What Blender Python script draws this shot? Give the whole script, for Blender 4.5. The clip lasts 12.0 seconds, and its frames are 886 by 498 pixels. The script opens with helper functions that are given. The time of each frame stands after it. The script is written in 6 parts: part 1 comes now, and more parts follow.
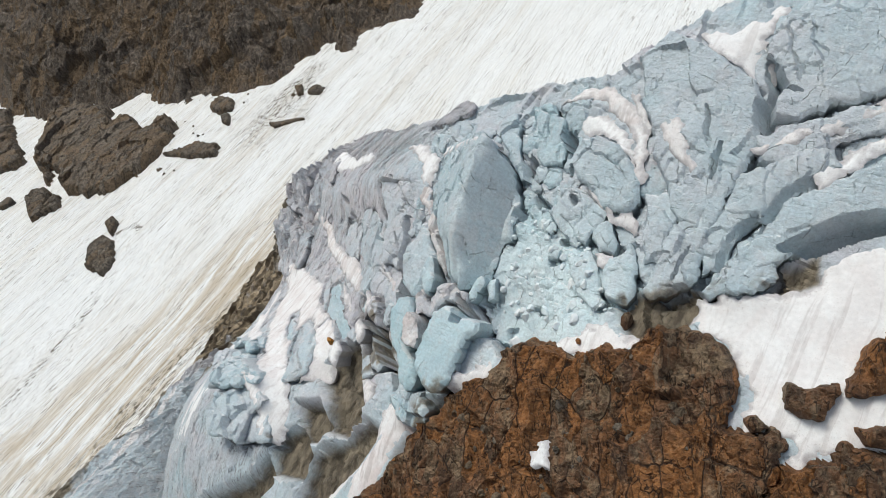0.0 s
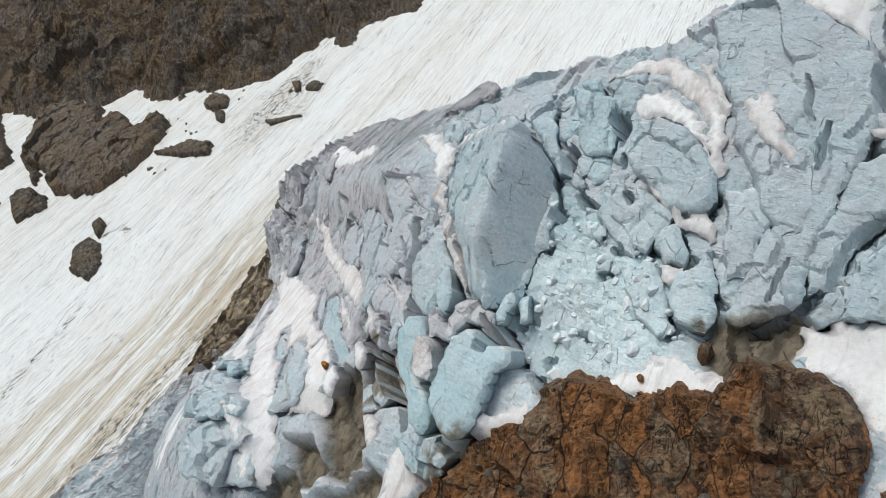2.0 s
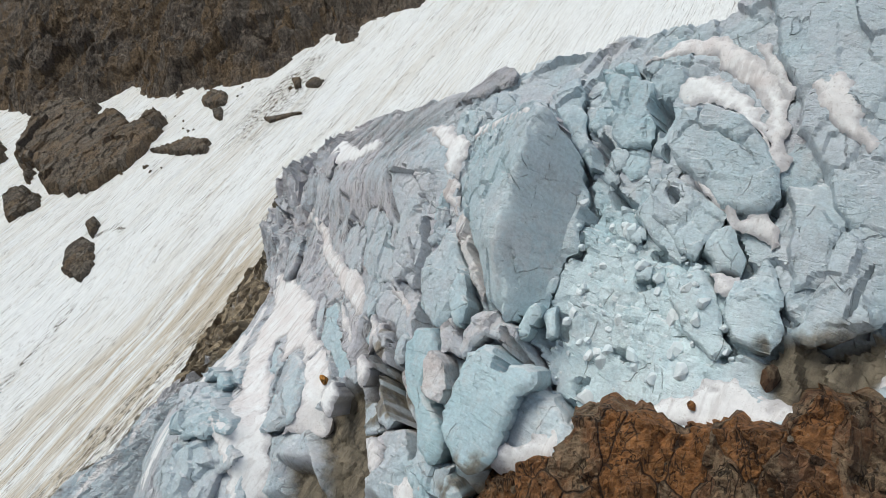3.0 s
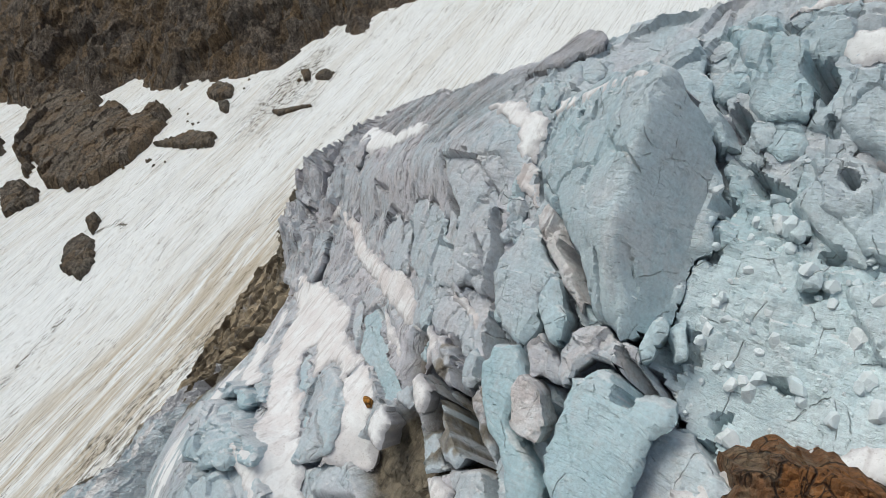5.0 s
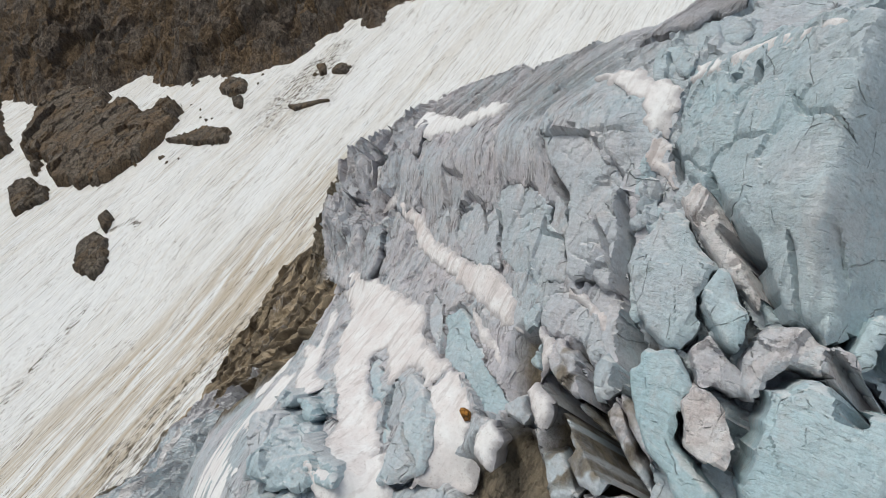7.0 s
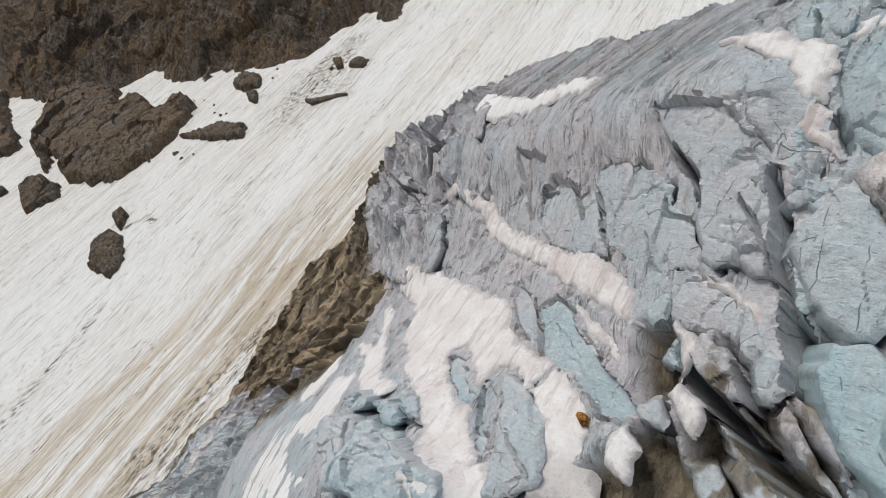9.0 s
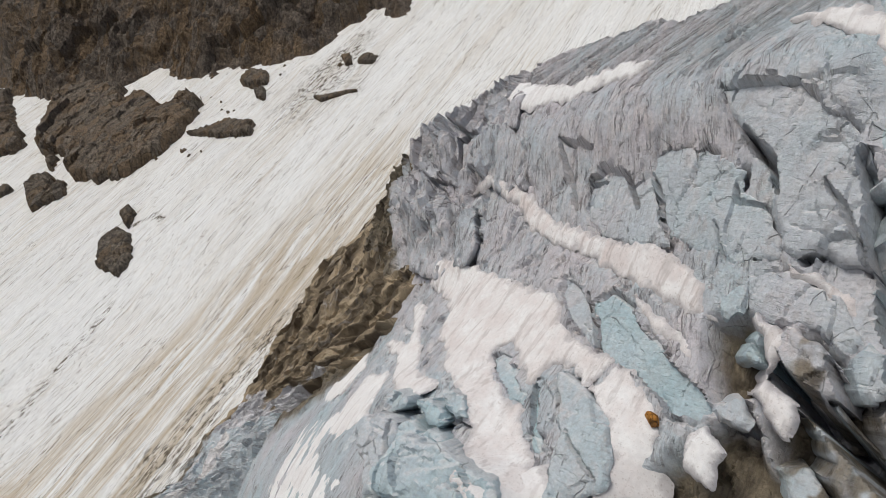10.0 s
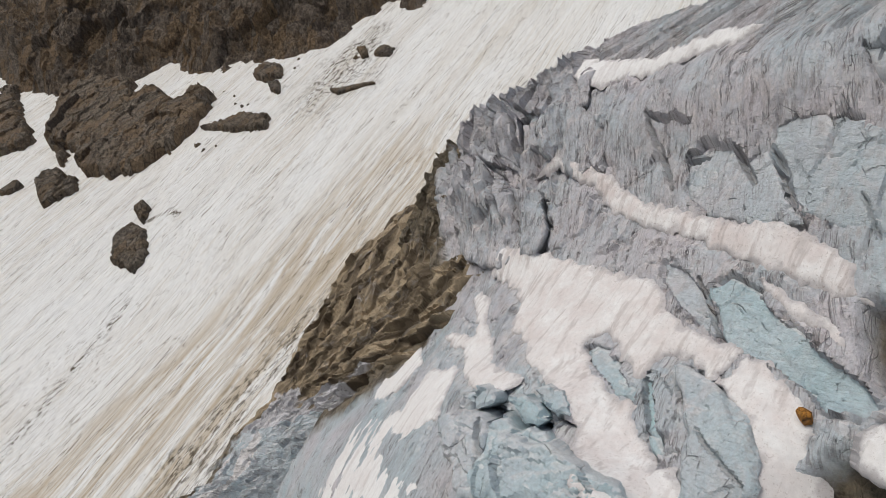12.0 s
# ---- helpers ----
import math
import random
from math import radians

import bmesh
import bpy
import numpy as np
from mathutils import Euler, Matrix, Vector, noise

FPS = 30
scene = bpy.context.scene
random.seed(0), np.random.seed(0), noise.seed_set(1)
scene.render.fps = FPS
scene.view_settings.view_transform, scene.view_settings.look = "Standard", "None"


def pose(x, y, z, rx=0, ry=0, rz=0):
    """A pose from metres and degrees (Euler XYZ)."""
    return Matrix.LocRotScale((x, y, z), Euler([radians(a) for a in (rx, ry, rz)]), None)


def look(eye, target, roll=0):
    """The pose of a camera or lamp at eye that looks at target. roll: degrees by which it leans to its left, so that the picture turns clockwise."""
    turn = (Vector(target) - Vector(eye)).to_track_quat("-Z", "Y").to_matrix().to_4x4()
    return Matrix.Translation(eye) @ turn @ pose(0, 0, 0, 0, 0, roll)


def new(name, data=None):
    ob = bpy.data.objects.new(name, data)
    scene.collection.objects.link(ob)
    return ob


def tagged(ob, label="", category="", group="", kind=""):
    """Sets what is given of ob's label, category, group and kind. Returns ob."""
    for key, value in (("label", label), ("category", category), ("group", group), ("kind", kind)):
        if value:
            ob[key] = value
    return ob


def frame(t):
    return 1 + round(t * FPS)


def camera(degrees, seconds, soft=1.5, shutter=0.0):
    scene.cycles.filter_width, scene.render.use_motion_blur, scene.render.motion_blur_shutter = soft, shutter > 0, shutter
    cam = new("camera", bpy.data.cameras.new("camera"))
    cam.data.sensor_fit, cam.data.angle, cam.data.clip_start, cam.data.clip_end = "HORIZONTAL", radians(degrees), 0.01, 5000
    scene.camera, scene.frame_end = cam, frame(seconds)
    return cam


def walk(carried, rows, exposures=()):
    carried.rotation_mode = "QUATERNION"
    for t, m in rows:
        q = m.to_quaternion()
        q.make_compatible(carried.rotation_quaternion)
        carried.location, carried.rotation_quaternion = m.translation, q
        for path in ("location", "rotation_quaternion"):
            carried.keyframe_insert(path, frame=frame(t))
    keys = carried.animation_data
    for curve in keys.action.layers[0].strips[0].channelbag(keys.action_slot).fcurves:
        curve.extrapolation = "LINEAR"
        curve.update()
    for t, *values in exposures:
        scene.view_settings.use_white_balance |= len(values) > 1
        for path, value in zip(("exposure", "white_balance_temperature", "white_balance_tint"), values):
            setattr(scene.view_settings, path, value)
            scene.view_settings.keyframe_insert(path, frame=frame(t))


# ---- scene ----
cam = camera(66.0, 12.0, 0.55)
METRES, EYE, TILT, LEAN, TURN, AHEAD = 80.0, 60.0, -9.0, 0.0, 0.0, 0.7728
ROWS = [
    (0.0, 0.0, 0.0, 0.0, 0.0, 0.0, 0.0),
    (0.5, -0.0056, 0.0506, 0.0019, 0.0, 0.06, -0.01),
    (1.0, -0.0113, 0.1077, 0.0042, -0.01, 0.11, -0.03),
    (1.5, -0.0164, 0.1625, 0.0059, -0.01, 0.14, -0.1),
    (2.0, -0.022, 0.2233, 0.0078, -0.02, 0.17, -0.11),
    (2.5, -0.0274, 0.2795, 0.0095, -0.02, 0.21, -0.18),
    (3.0, -0.0362, 0.3377, 0.0112, -0.02, 0.22, -0.34),
    (5.0, -0.1085, 0.5145, 0.0095, -0.04, 0.2, -0.75),
    (5.5, -0.1317, 0.5462, 0.0075, -0.04, 0.21, -0.75),
    (6.0, -0.1576, 0.5779, 0.0048, -0.01, 0.21, -0.69),
    (6.5, -0.1816, 0.6054, 0.0023, 0.01, 0.21, -0.62),
    (7.0, -0.2076, 0.6331, -0.0006, 0.02, 0.21, -0.55),
    (7.5, -0.2313, 0.657, -0.0036, 0.04, 0.21, -0.53),
    (9.5, -0.3242, 0.7482, -0.0183, 0.11, 0.2, -0.38),
    (10.0, -0.347, 0.7701, -0.0226, 0.13, 0.18, -0.35),
    (10.5, -0.3676, 0.7896, -0.0264, 0.15, 0.17, -0.31),
    (11.0, -0.3897, 0.8099, -0.031, 0.16, 0.16, -0.28),
    (11.5, -0.4096, 0.8291, -0.035, 0.19, 0.14, -0.24),
    (12.0, -0.4312, 0.8492, -0.0392, 0.22, 0.12, -0.19),
]
walk(cam, [(t, pose(0, 0, EYE, TILT, LEAN, TURN) @ pose(METRES * x, METRES * AHEAD * y, METRES * z, 90 + pitch, roll, yaw)) for t, x, y, z, yaw, pitch, roll in ROWS], [(0.0, 0.24, 6400, 3), (2.5, 0.15, 6290, 2), (6.0, 0.02, 6410, 3), (9.0, -0.02, 6590, 6), (12.0, -0.13, 6690, 7)])

# ---- light: a thin overcast, brighter from the upper left ----
world = bpy.data.worlds.new("sky")
scene.world = world
world.use_nodes = True
sky = world.node_tree.nodes.new("ShaderNodeTexSky")
sky.sky_type, sky.sun_disc = "NISHITA", False
sky.sun_elevation, sky.sun_rotation = radians(58), radians(-120)
sky.air_density, sky.dust_density, sky.ozone_density = 1.0, 4.0, 1.0
world.node_tree.links.new(sky.outputs[0], world.node_tree.nodes["Background"].inputs[0])
world.node_tree.nodes["Background"].inputs[1].default_value = 0.10
sun = new("sun", bpy.data.lights.new("sun", "SUN"))
sun.data.energy, sun.data.angle, sun.data.color = 1.3, radians(26), (1.0, 0.98, 0.945)
sun.matrix_world = look((-88, 30, 190), (0, 80, 45))


# ---- numbers: smooth noise on arrays ----
def lattice(ix, iy, seed):
    h = (ix.astype(np.int64) * 374761393 + iy.astype(np.int64) * 668265263 + seed * 974634777) & 0xFFFFFFFF
    h = ((h ^ (h >> 13)) * 1274126177) & 0xFFFFFFFF
    return ((h ^ (h >> 16)) & 0xFFFFFF) / float(0xFFFFFF)


def soft(x, y, seed=0):
    """Gradient noise, about -1 to 1."""
    x0, y0 = np.floor(x), np.floor(y)
    fx, fy = x - x0, y - y0
    u, v = fx * fx * fx * (fx * (fx * 6 - 15) + 10), fy * fy * fy * (fy * (fy * 6 - 15) + 10)

    def corner(dx, dy):
        a = lattice(x0 + dx, y0 + dy, seed) * 6.2831853
        return np.cos(a) * (fx - dx) + np.sin(a) * (fy - dy)

    return 1.5 * ((corner(0, 0) * (1 - u) + corner(1, 0) * u) * (1 - v) + (corner(0, 1) * (1 - u) + corner(1, 1) * u) * v)


def fbm(x, y, seed=0, octaves=4, gain=0.5):
    out, a = 0.0, 1.0
    for n in range(octaves):
        out, a, x, y = out + a * soft(x, y, seed + 17 * n), a * gain, x * 2.03 + 5.2, y * 2.03 + 1.7
    return out


def ridged(x, y, seed=0, octaves=4, gain=0.5):
    out, a = 0.0, 1.0
    for n in range(octaves):
        out, a, x, y = out + a * (1 - 2 * np.abs(soft(x, y, seed + 31 * n))), a * gain, x * 2.07 + 3.1, y * 2.07 + 7.9
    return out


def cells(x, y, seed=0, jitter=0.9):
    """Nearest and second distance to scattered seeds, and a random number per cell."""
    x0, y0 = np.floor(x), np.floor(y)
    one, two, tag = np.full(x.shape, 9.0), np.full(x.shape, 9.0), np.zeros(x.shape)
    for dx in (-1, 0, 1):
        for dy in (-1, 0, 1):
            cx, cy = x0 + dx, y0 + dy
            d = np.hypot(cx + 0.5 + jitter * (lattice(cx, cy, seed) - 0.5) - x, cy + 0.5 + jitter * (lattice(cx, cy, seed + 1) - 0.5) - y)
            near = d < one
            two = np.where(near, one, np.minimum(two, d))
            tag = np.where(near, lattice(cx, cy, seed + 2), tag)
            one = np.where(near, d, one)
    return one, two, tag


def facets(x, y, seed=0, lean=0.9):
    """Broken flat faces: each cell has its own height and lean. About -1 to 1."""
    x0, y0 = np.floor(x), np.floor(y)
    one, out = np.full(x.shape, 9.0), np.zeros(x.shape)
    for dx in (-1, 0, 1):
        for dy in (-1, 0, 1):
            cx, cy = x0 + dx, y0 + dy
            ox, oy = x - cx - 0.5 - 0.9 * (lattice(cx, cy, seed) - 0.5), y - cy - 0.5 - 0.9 * (lattice(cx, cy, seed + 1) - 0.5)
            d = ox * ox + oy * oy
            own = (lattice(cx, cy, seed + 2) - 0.5) + lean * ((lattice(cx, cy, seed + 3) - 0.5) * 2 * ox + (lattice(cx, cy, seed + 4) - 0.5) * 2 * oy)
            out = np.where(d < one, own, out)
            one = np.minimum(one, d)
    return out


def step(a, b, x):
    t = np.clip((x - a) / (b - a), 0, 1)
    return t * t * (3 - 2 * t)


def inside(x, y, outline):
    """Signed distance to a closed outline: minus inside."""
    p = np.array(outline, float)
    best, sign = np.full(x.shape, 1e9), np.ones(x.shape)
    for (ax, ay), (bx, by) in zip(p, np.roll(p, -1, 0)):
        ex, ey, wx, wy = bx - ax, by - ay, x - ax, y - ay
        t = np.clip((wx * ex + wy * ey) / (ex * ex + ey * ey + 1e-9), 0, 1)
        best = np.minimum(best, (wx - ex * t) ** 2 + (wy - ey * t) ** 2)
        cross = ((ay > y) != (by > y)) & (x < ex * (y - ay) / (by - ay + 1e-12) + ax)
        sign = np.where(cross, -sign, sign)
    return sign * np.sqrt(best)


def near_line(x, y, line):
    """Distance to an open line of points, and how far along it, 0 to 1."""
    p = np.array(line, float)
    lengths = np.hypot(*np.diff(p, axis=0).T)
    best, along, gone = np.full(x.shape, 1e9), np.zeros(x.shape), 0.0
    for (ax, ay), (bx, by), l in zip(p[:-1], p[1:], lengths):
        ex, ey = bx - ax, by - ay
        t = np.clip(((x - ax) * ex + (y - ay) * ey) / (l * l + 1e-9), 0, 1)
        d = np.hypot(x - ax - ex * t, y - ay - ey * t)
        along = np.where(d < best, (gone + t * l) / lengths.sum(), along)
        best, gone = np.minimum(best, d), gone + l
    return best, along


# ---- the two great surfaces: the ice's flank (s along it, w up it, h out of it) and the snow slope (u across, v up, h out) ----
def basis(origin, a, b, c):
    m = Matrix.Identity(4)
    for n, v in enumerate((a, b, c, origin)):
        m.col[n][:3] = v
    return m


ICE = basis((0, 80, 45), (0.5593, -0.8290, 0), (0.4755, 0.3208, 0.8192), (-0.6790, -0.4582, 0.5736))
SLOPE = basis((-82.8, 258.1, 34.7), (0.8485, -0.5292, 0), (0.4289, 0.6877, 0.5858), (-0.3100, -0.4970, 0.8105))
BULGES = np.array([
    [0.0, -0.1, 1.7, 1.7, 1.9, 5.0, 1.1, -0.2, 0.8, 0.6, 0.2], [0.4, -1.7, -3.6, -3.3, -0.4, 0.3, -1.7, 0.6, 1.7, 2.1, 1.0],
    [0.3, -0.6, 0.0, -1.0, -2.7, -3.9, -0.1, 0.0, -2.2, -0.5, 0.4], [0.1, 1.5, 4.6, 3.0, 1.9, 2.5, 2.8, -0.8, 1.3, -1.7, -1.0],
    [0.0, 0.6, 1.3, -0.2, -1.4, -0.4, 0.1, 0.8, 4.0, -0.1, -0.5], [0.0, 0.0, -0.1, -1.7, -3.7, -1.6, -0.1, 0.4, 1.0, 0.1, -0.1]])


def flank(s, w):
    """How far the ice's flank stands out of its mean plane."""
    h = 2.91 - 0.0675 * s + 0.0664 * w - 0.003266 * s * s - 0.004666 * w * w + 0.002852 * s * w
    for j, row in enumerate(BULGES):
        for i, a in enumerate(row):
            if a:
                h = h + a * np.exp(-((s + 120 - 18 * i) ** 2 + (w + 36 - 18 * j) ** 2) / 392.0)
    return h


def apron(u, v):
    """How far the snow slope stands out of its mean plane: it turns up towards the ice."""
    edge = np.interp(v, (-125, -109, -95, -80, -58, -43, -28, -14, 0), (36, 41.5, 46, 52.5, 51, 47.5, 45, 51, 58))
    drop = np.minimum(25, 0.9 * np.maximum(0, u - edge - 0.5)) * step(3, -10, v)
    return -drop + 0.37 * 16 * np.log1p(np.exp((u - 58) / 16)) - 4.0 * np.exp(-((u + 20) / 40) ** 2 - ((v + 50) / 35) ** 2) + 0.9 * fbm(u / 38, v / 60, 3, 3)


def sheet(name, x, y, z, keep=None, attrs=(), parent=None, material=None, matrix=None, smooth=True):
    """A mesh object from a grid of places; keep: which corners take part."""
    rows, cols = x.shape
    idx = np.arange(rows * cols).reshape(rows, cols)
    quads = np.stack([idx[:-1, :-1], idx[:-1, 1:], idx[1:, 1:], idx[1:, :-1]], -1).reshape(-1, 4)
    co = np.stack([x, y, z], -1).reshape(-1, 3)
    if keep is not None:
        quads = quads[keep.ravel()[quads].all(1)]
    used = np.zeros(len(co), bool)
    used[quads] = True
    quads = (np.cumsum(used) - 1)[quads]
    me = bpy.data.meshes.new(name)
    me.vertices.add(int(used.sum()))
    me.vertices.foreach_set("co", co[used].astype(np.float32).ravel())
    me.loops.add(quads.size)
    me.loops.foreach_set("vertex_index", quads.astype(np.int32).ravel())
    me.polygons.add(len(quads))
    me.polygons.foreach_set("loop_start", np.arange(0, quads.size, 4, dtype=np.int32))
    me.polygons.foreach_set("use_smooth", np.full(len(quads), smooth))
    for key, value in attrs:
        me.attributes.new(key, "FLOAT", "POINT").data.foreach_set("value", np.broadcast_to(value, x.shape).reshape(-1)[used].astype(np.float32))
    me.update(calc_edges=True)
    me.validate()
    if material is M_ICE:
        me.set_sharp_from_angle(angle=radians(38))
    if material:
        me.materials.append(material)
    ob = new(name, me)
    if matrix is not None:
        ob.matrix_world = matrix
    if parent:
        ob.parent = parent
        ob.matrix_parent_inverse = parent.matrix_world.inverted()
    return ob


def grid(x0, x1, y0, y1, dx, dy=None):
    return np.meshgrid(np.arange(x0, x1 + dx, dx), np.arange(y0, y1 + (dy or dx), dy or dx))


# ---- materials ----
class Nodes:
    """A short way to write node materials."""

    def __init__(self, name):
        self.material = bpy.data.materials.new(name)
        self.material.use_nodes = True
        self.tree = self.material.node_tree
        self.surface = self.tree.nodes["Principled BSDF"]

    def put(self, socket, value):
        if isinstance(value, bpy.types.NodeSocket):
            self.tree.links.new(value, socket)
        elif isinstance(value, tuple) and len(value) == 3 and socket.type == "RGBA":
            socket.default_value = (*value, 1)
        else:
            socket.default_value = value

    def math(self, kind, a, b=0.0, clamp=False):
        n = self.tree.nodes.new("ShaderNodeMath")
        n.operation, n.use_clamp = kind, clamp
        self.put(n.inputs[0], a)
        self.put(n.inputs[1], b)
        return n.outputs[0]

    def mix(self, f, a, b, kind="MIX"):
        n = self.tree.nodes.new("ShaderNodeMix")
        n.data_type, n.blend_type = "RGBA", kind
        self.put(n.inputs[0], f)
        self.put(n.inputs[6], a)
        self.put(n.inputs[7], b)
        return n.outputs[2]

    def ramp(self, f, a, b):
        n = self.tree.nodes.new("ShaderNodeMapRange")
        n.interpolation_type = "SMOOTHSTEP"
        self.put(n.inputs[0], f)
        n.inputs[1].default_value, n.inputs[2].default_value = a, b
        return n.outputs[0]

    def attr(self, name):
        n = self.tree.nodes.new("ShaderNodeAttribute")
        n.attribute_name = name
        return n.outputs["Fac"]

    def place(self, scale=(1, 1, 1), turn=0.0, world=False):
        c = self.tree.nodes.new("ShaderNodeNewGeometry" if world else "ShaderNodeTexCoord")
        n = self.tree.nodes.new("ShaderNodeMapping")
        self.tree.links.new(c.outputs["Position" if world else "Object"], n.inputs[0])
        n.inputs["Scale"].default_value, n.inputs["Rotation"].default_value = scale, (0, 0, turn)
        return n.outputs[0]

    def noise(self, where, scale=1.0, detail=4.0, rough=0.55, twist=0.0):
        n = self.tree.nodes.new("ShaderNodeTexNoise")
        self.tree.links.new(where, n.inputs["Vector"])
        n.inputs["Scale"].default_value, n.inputs["Detail"].default_value = scale, detail
        n.inputs["Roughness"].default_value, n.inputs["Distortion"].default_value = rough, twist
        return n.outputs[0]

    def veins(self, where, scale=1.0):
        n = self.tree.nodes.new("ShaderNodeTexVoronoi")
        n.feature = "DISTANCE_TO_EDGE"
        self.tree.links.new(where, n.inputs["Vector"])
        n.inputs["Scale"].default_value = scale
        return n.outputs["Distance"]

    def blocks(self, where, scale=1.0):
        """One random number for each angular block."""
        n = self.tree.nodes.new("ShaderNodeTexVoronoi")
        self.tree.links.new(where, n.inputs["Vector"])
        n.inputs["Scale"].default_value = scale
        return self.math("MULTIPLY", n.outputs["Color"], 1.0)

    def stretch(self, where, scale, turn=0.0):
        n = self.tree.nodes.new("ShaderNodeMapping")
        self.tree.links.new(where, n.inputs[0])
        n.inputs["Scale"].default_value, n.inputs["Rotation"].default_value = scale, (0, 0, turn)
        return n.outputs[0]

    def warp(self, where, scale, amount):
        """Bends the places, so that lines run in curves."""
        n = self.tree.nodes.new("ShaderNodeTexNoise")
        self.tree.links.new(where, n.inputs["Vector"])
        n.inputs["Scale"].default_value, n.inputs["Detail"].default_value = scale, 3.0
        m = self.tree.nodes.new("ShaderNodeVectorMath")
        m.operation = "MULTIPLY_ADD"
        self.tree.links.new(n.outputs["Color"], m.inputs[0])
        m.inputs[1].default_value = (amount,) * 3
        self.tree.links.new(where, m.inputs[2])
        return m.outputs[0]

    def line(self, value, half):
        """A thin line where a noise passes its middle."""
        return self.ramp(self.math("ABSOLUTE", self.math("SUBTRACT", value, 0.5)), half, half * 0.25)

    def random(self):
        return self.tree.nodes.new("ShaderNodeObjectInfo").outputs["Random"]

    def up(self):
        n = self.tree.nodes.new("ShaderNodeSeparateXYZ")
        self.tree.links.new(self.tree.nodes.new("ShaderNodeNewGeometry").outputs["Normal"], n.inputs[0])
        return n.outputs[2]

    def mottle(self, colour, where, scale, low=0.72, high=1.14):
        """Fine uneven tone over all of a surface."""
        f = self.ramp(self.noise(where, scale, 9, 0.76), 0.36, 0.64)
        return self.mix(1.0, colour, self.mix(f, (low, low, low), (high, high, high)), "MULTIPLY")

    def finish(self, colour, rough, height=None, bump=0.3, distance=0.1, specular=0.3):
        self.put(self.surface.inputs["Base Color"], colour)
        self.put(self.surface.inputs["Roughness"], rough)
        self.surface.inputs["Specular IOR Level"].default_value = specular
        if height is not None:
            n = self.tree.nodes.new("ShaderNodeBump")
            n.inputs["Strength"].default_value, n.inputs["Distance"].default_value = bump, distance
            self.put(n.inputs["Height"], height)
            self.tree.links.new(n.outputs[0], self.surface.inputs["Normal"])
        return self.material


def ice_material():
    k = Nodes("glacier_ice")
    plain = k.place((1, 1, 1))
    bent = k.warp(plain, 0.16, 2.0)
    along = k.tree.nodes.new("ShaderNodeCombineXYZ")
    split = k.tree.nodes.new("ShaderNodeSeparateXYZ")
    k.tree.links.new(plain, split.inputs[0])
    k.put(along.inputs[0], k.attr("fol"))
    k.put(along.inputs[1], split.outputs[1])
    layers = k.warp(along.outputs[0], 0.3, 0.9)
    grain = k.noise(plain, 5.5, 7, 0.70)
    broad = k.noise(plain, 0.16, 4, 0.55)
    middle = k.noise(plain, 0.7, 7, 0.66, 0.6)
    flute, dust, pale = k.attr("flute"), k.attr("dust"), k.attr("pale")
    flat_layers = k.noise(k.stretch(bent, (0.45, 3.4, 0.9), 0.16), 1.0, 6, 0.66, 0.2)
    flutes = k.noise(k.stretch(layers, (2.2, 0.16, 1.0)), 1.0, 6, 0.68, 0.2)
    lines = k.math("ADD", k.math("MULTIPLY", flutes, flute), k.math("MULTIPLY", flat_layers, k.math("SUBTRACT", 1.0, flute)))
    thin = k.line(k.noise(k.stretch(layers, (0.85, 0.045, 1.0)), 1.0, 3, 0.6, 0.2), 0.016)
    hairs = k.line(k.noise(k.stretch(layers, (2.3, 0.14, 1.0)), 1.0, 3, 0.6, 0.3), 0.030)
    grooves = k.math("MULTIPLY", k.math("ADD", k.math("MULTIPLY", thin, 0.9), k.math("MULTIPLY", hairs, 0.5), True), k.math("ADD", 0.06, k.math("MULTIPLY", flute, 0.75)))
    grooves = k.math("MULTIPLY", grooves, k.ramp(middle, 0.40, 0.58))
    parted = k.stretch(k.warp(plain, 0.25, 1.6), (0.30, 0.16, 0.22), 0.3)
    cracks = k.math("MULTIPLY", k.ramp(k.veins(parted, 1.0), 0.010, 0.002), k.ramp(middle, 0.50, 0.57))
    facet = k.blocks(k.stretch(k.warp(plain, 0.5, 0.6), (0.75, 0.55, 0.7), 0.4), 1.0)
    scoops = k.ramp(k.noise(k.stretch(bent, (0.8, 2.6, 1.0), 0.25), 1.5, 4, 0.6), 0.56, 0.68)
    pits = k.ramp(k.noise(k.stretch(plain, (1.0, 2.0, 1.0), 0.2), 3.4, 4, 0.62), 0.62, 0.70)
    blue = k.math("ADD", k.attr("blue"), k.math("MULTIPLY", k.math("SUBTRACT", broad, 0.5), 1.0), True)
    colour = k.mix(blue, (0.60, 0.577, 0.615), (0.44, 0.592, 0.643))
    colour = k.mix(k.ramp(middle, 0.52, 0.78), colour, (0.59, 0.665, 0.69))
    colour = k.mix(k.math("MULTIPLY", k.ramp(lines, 0.54, 0.70), k.math("ADD", 0.30, k.math("MULTIPLY", flute, 0.22))), colour, (0.35, 0.335, 0.355))
    colour = k.mix(k.math("MULTIPLY", k.ramp(lines, 0.46, 0.32), 0.35), colour, (0.65, 0.695, 0.71))
    colour = k.mix(k.math("MULTIPLY", pale, k.ramp(middle, 0.2, 0.55)), colour, (0.70, 0.815, 0.845))
    crust = k.ramp(k.noise(k.stretch(plain, (1.0, 0.7, 1.0), 0.4), 0.45, 6, 0.66, 0.7), 0.5, 0.6)
    colour = k.mix(k.math("MULTIPLY", crust, k.math("ADD", 0.14, k.math("MULTIPLY", dust, 0.5))), colour, (0.68, 0.635, 0.635))
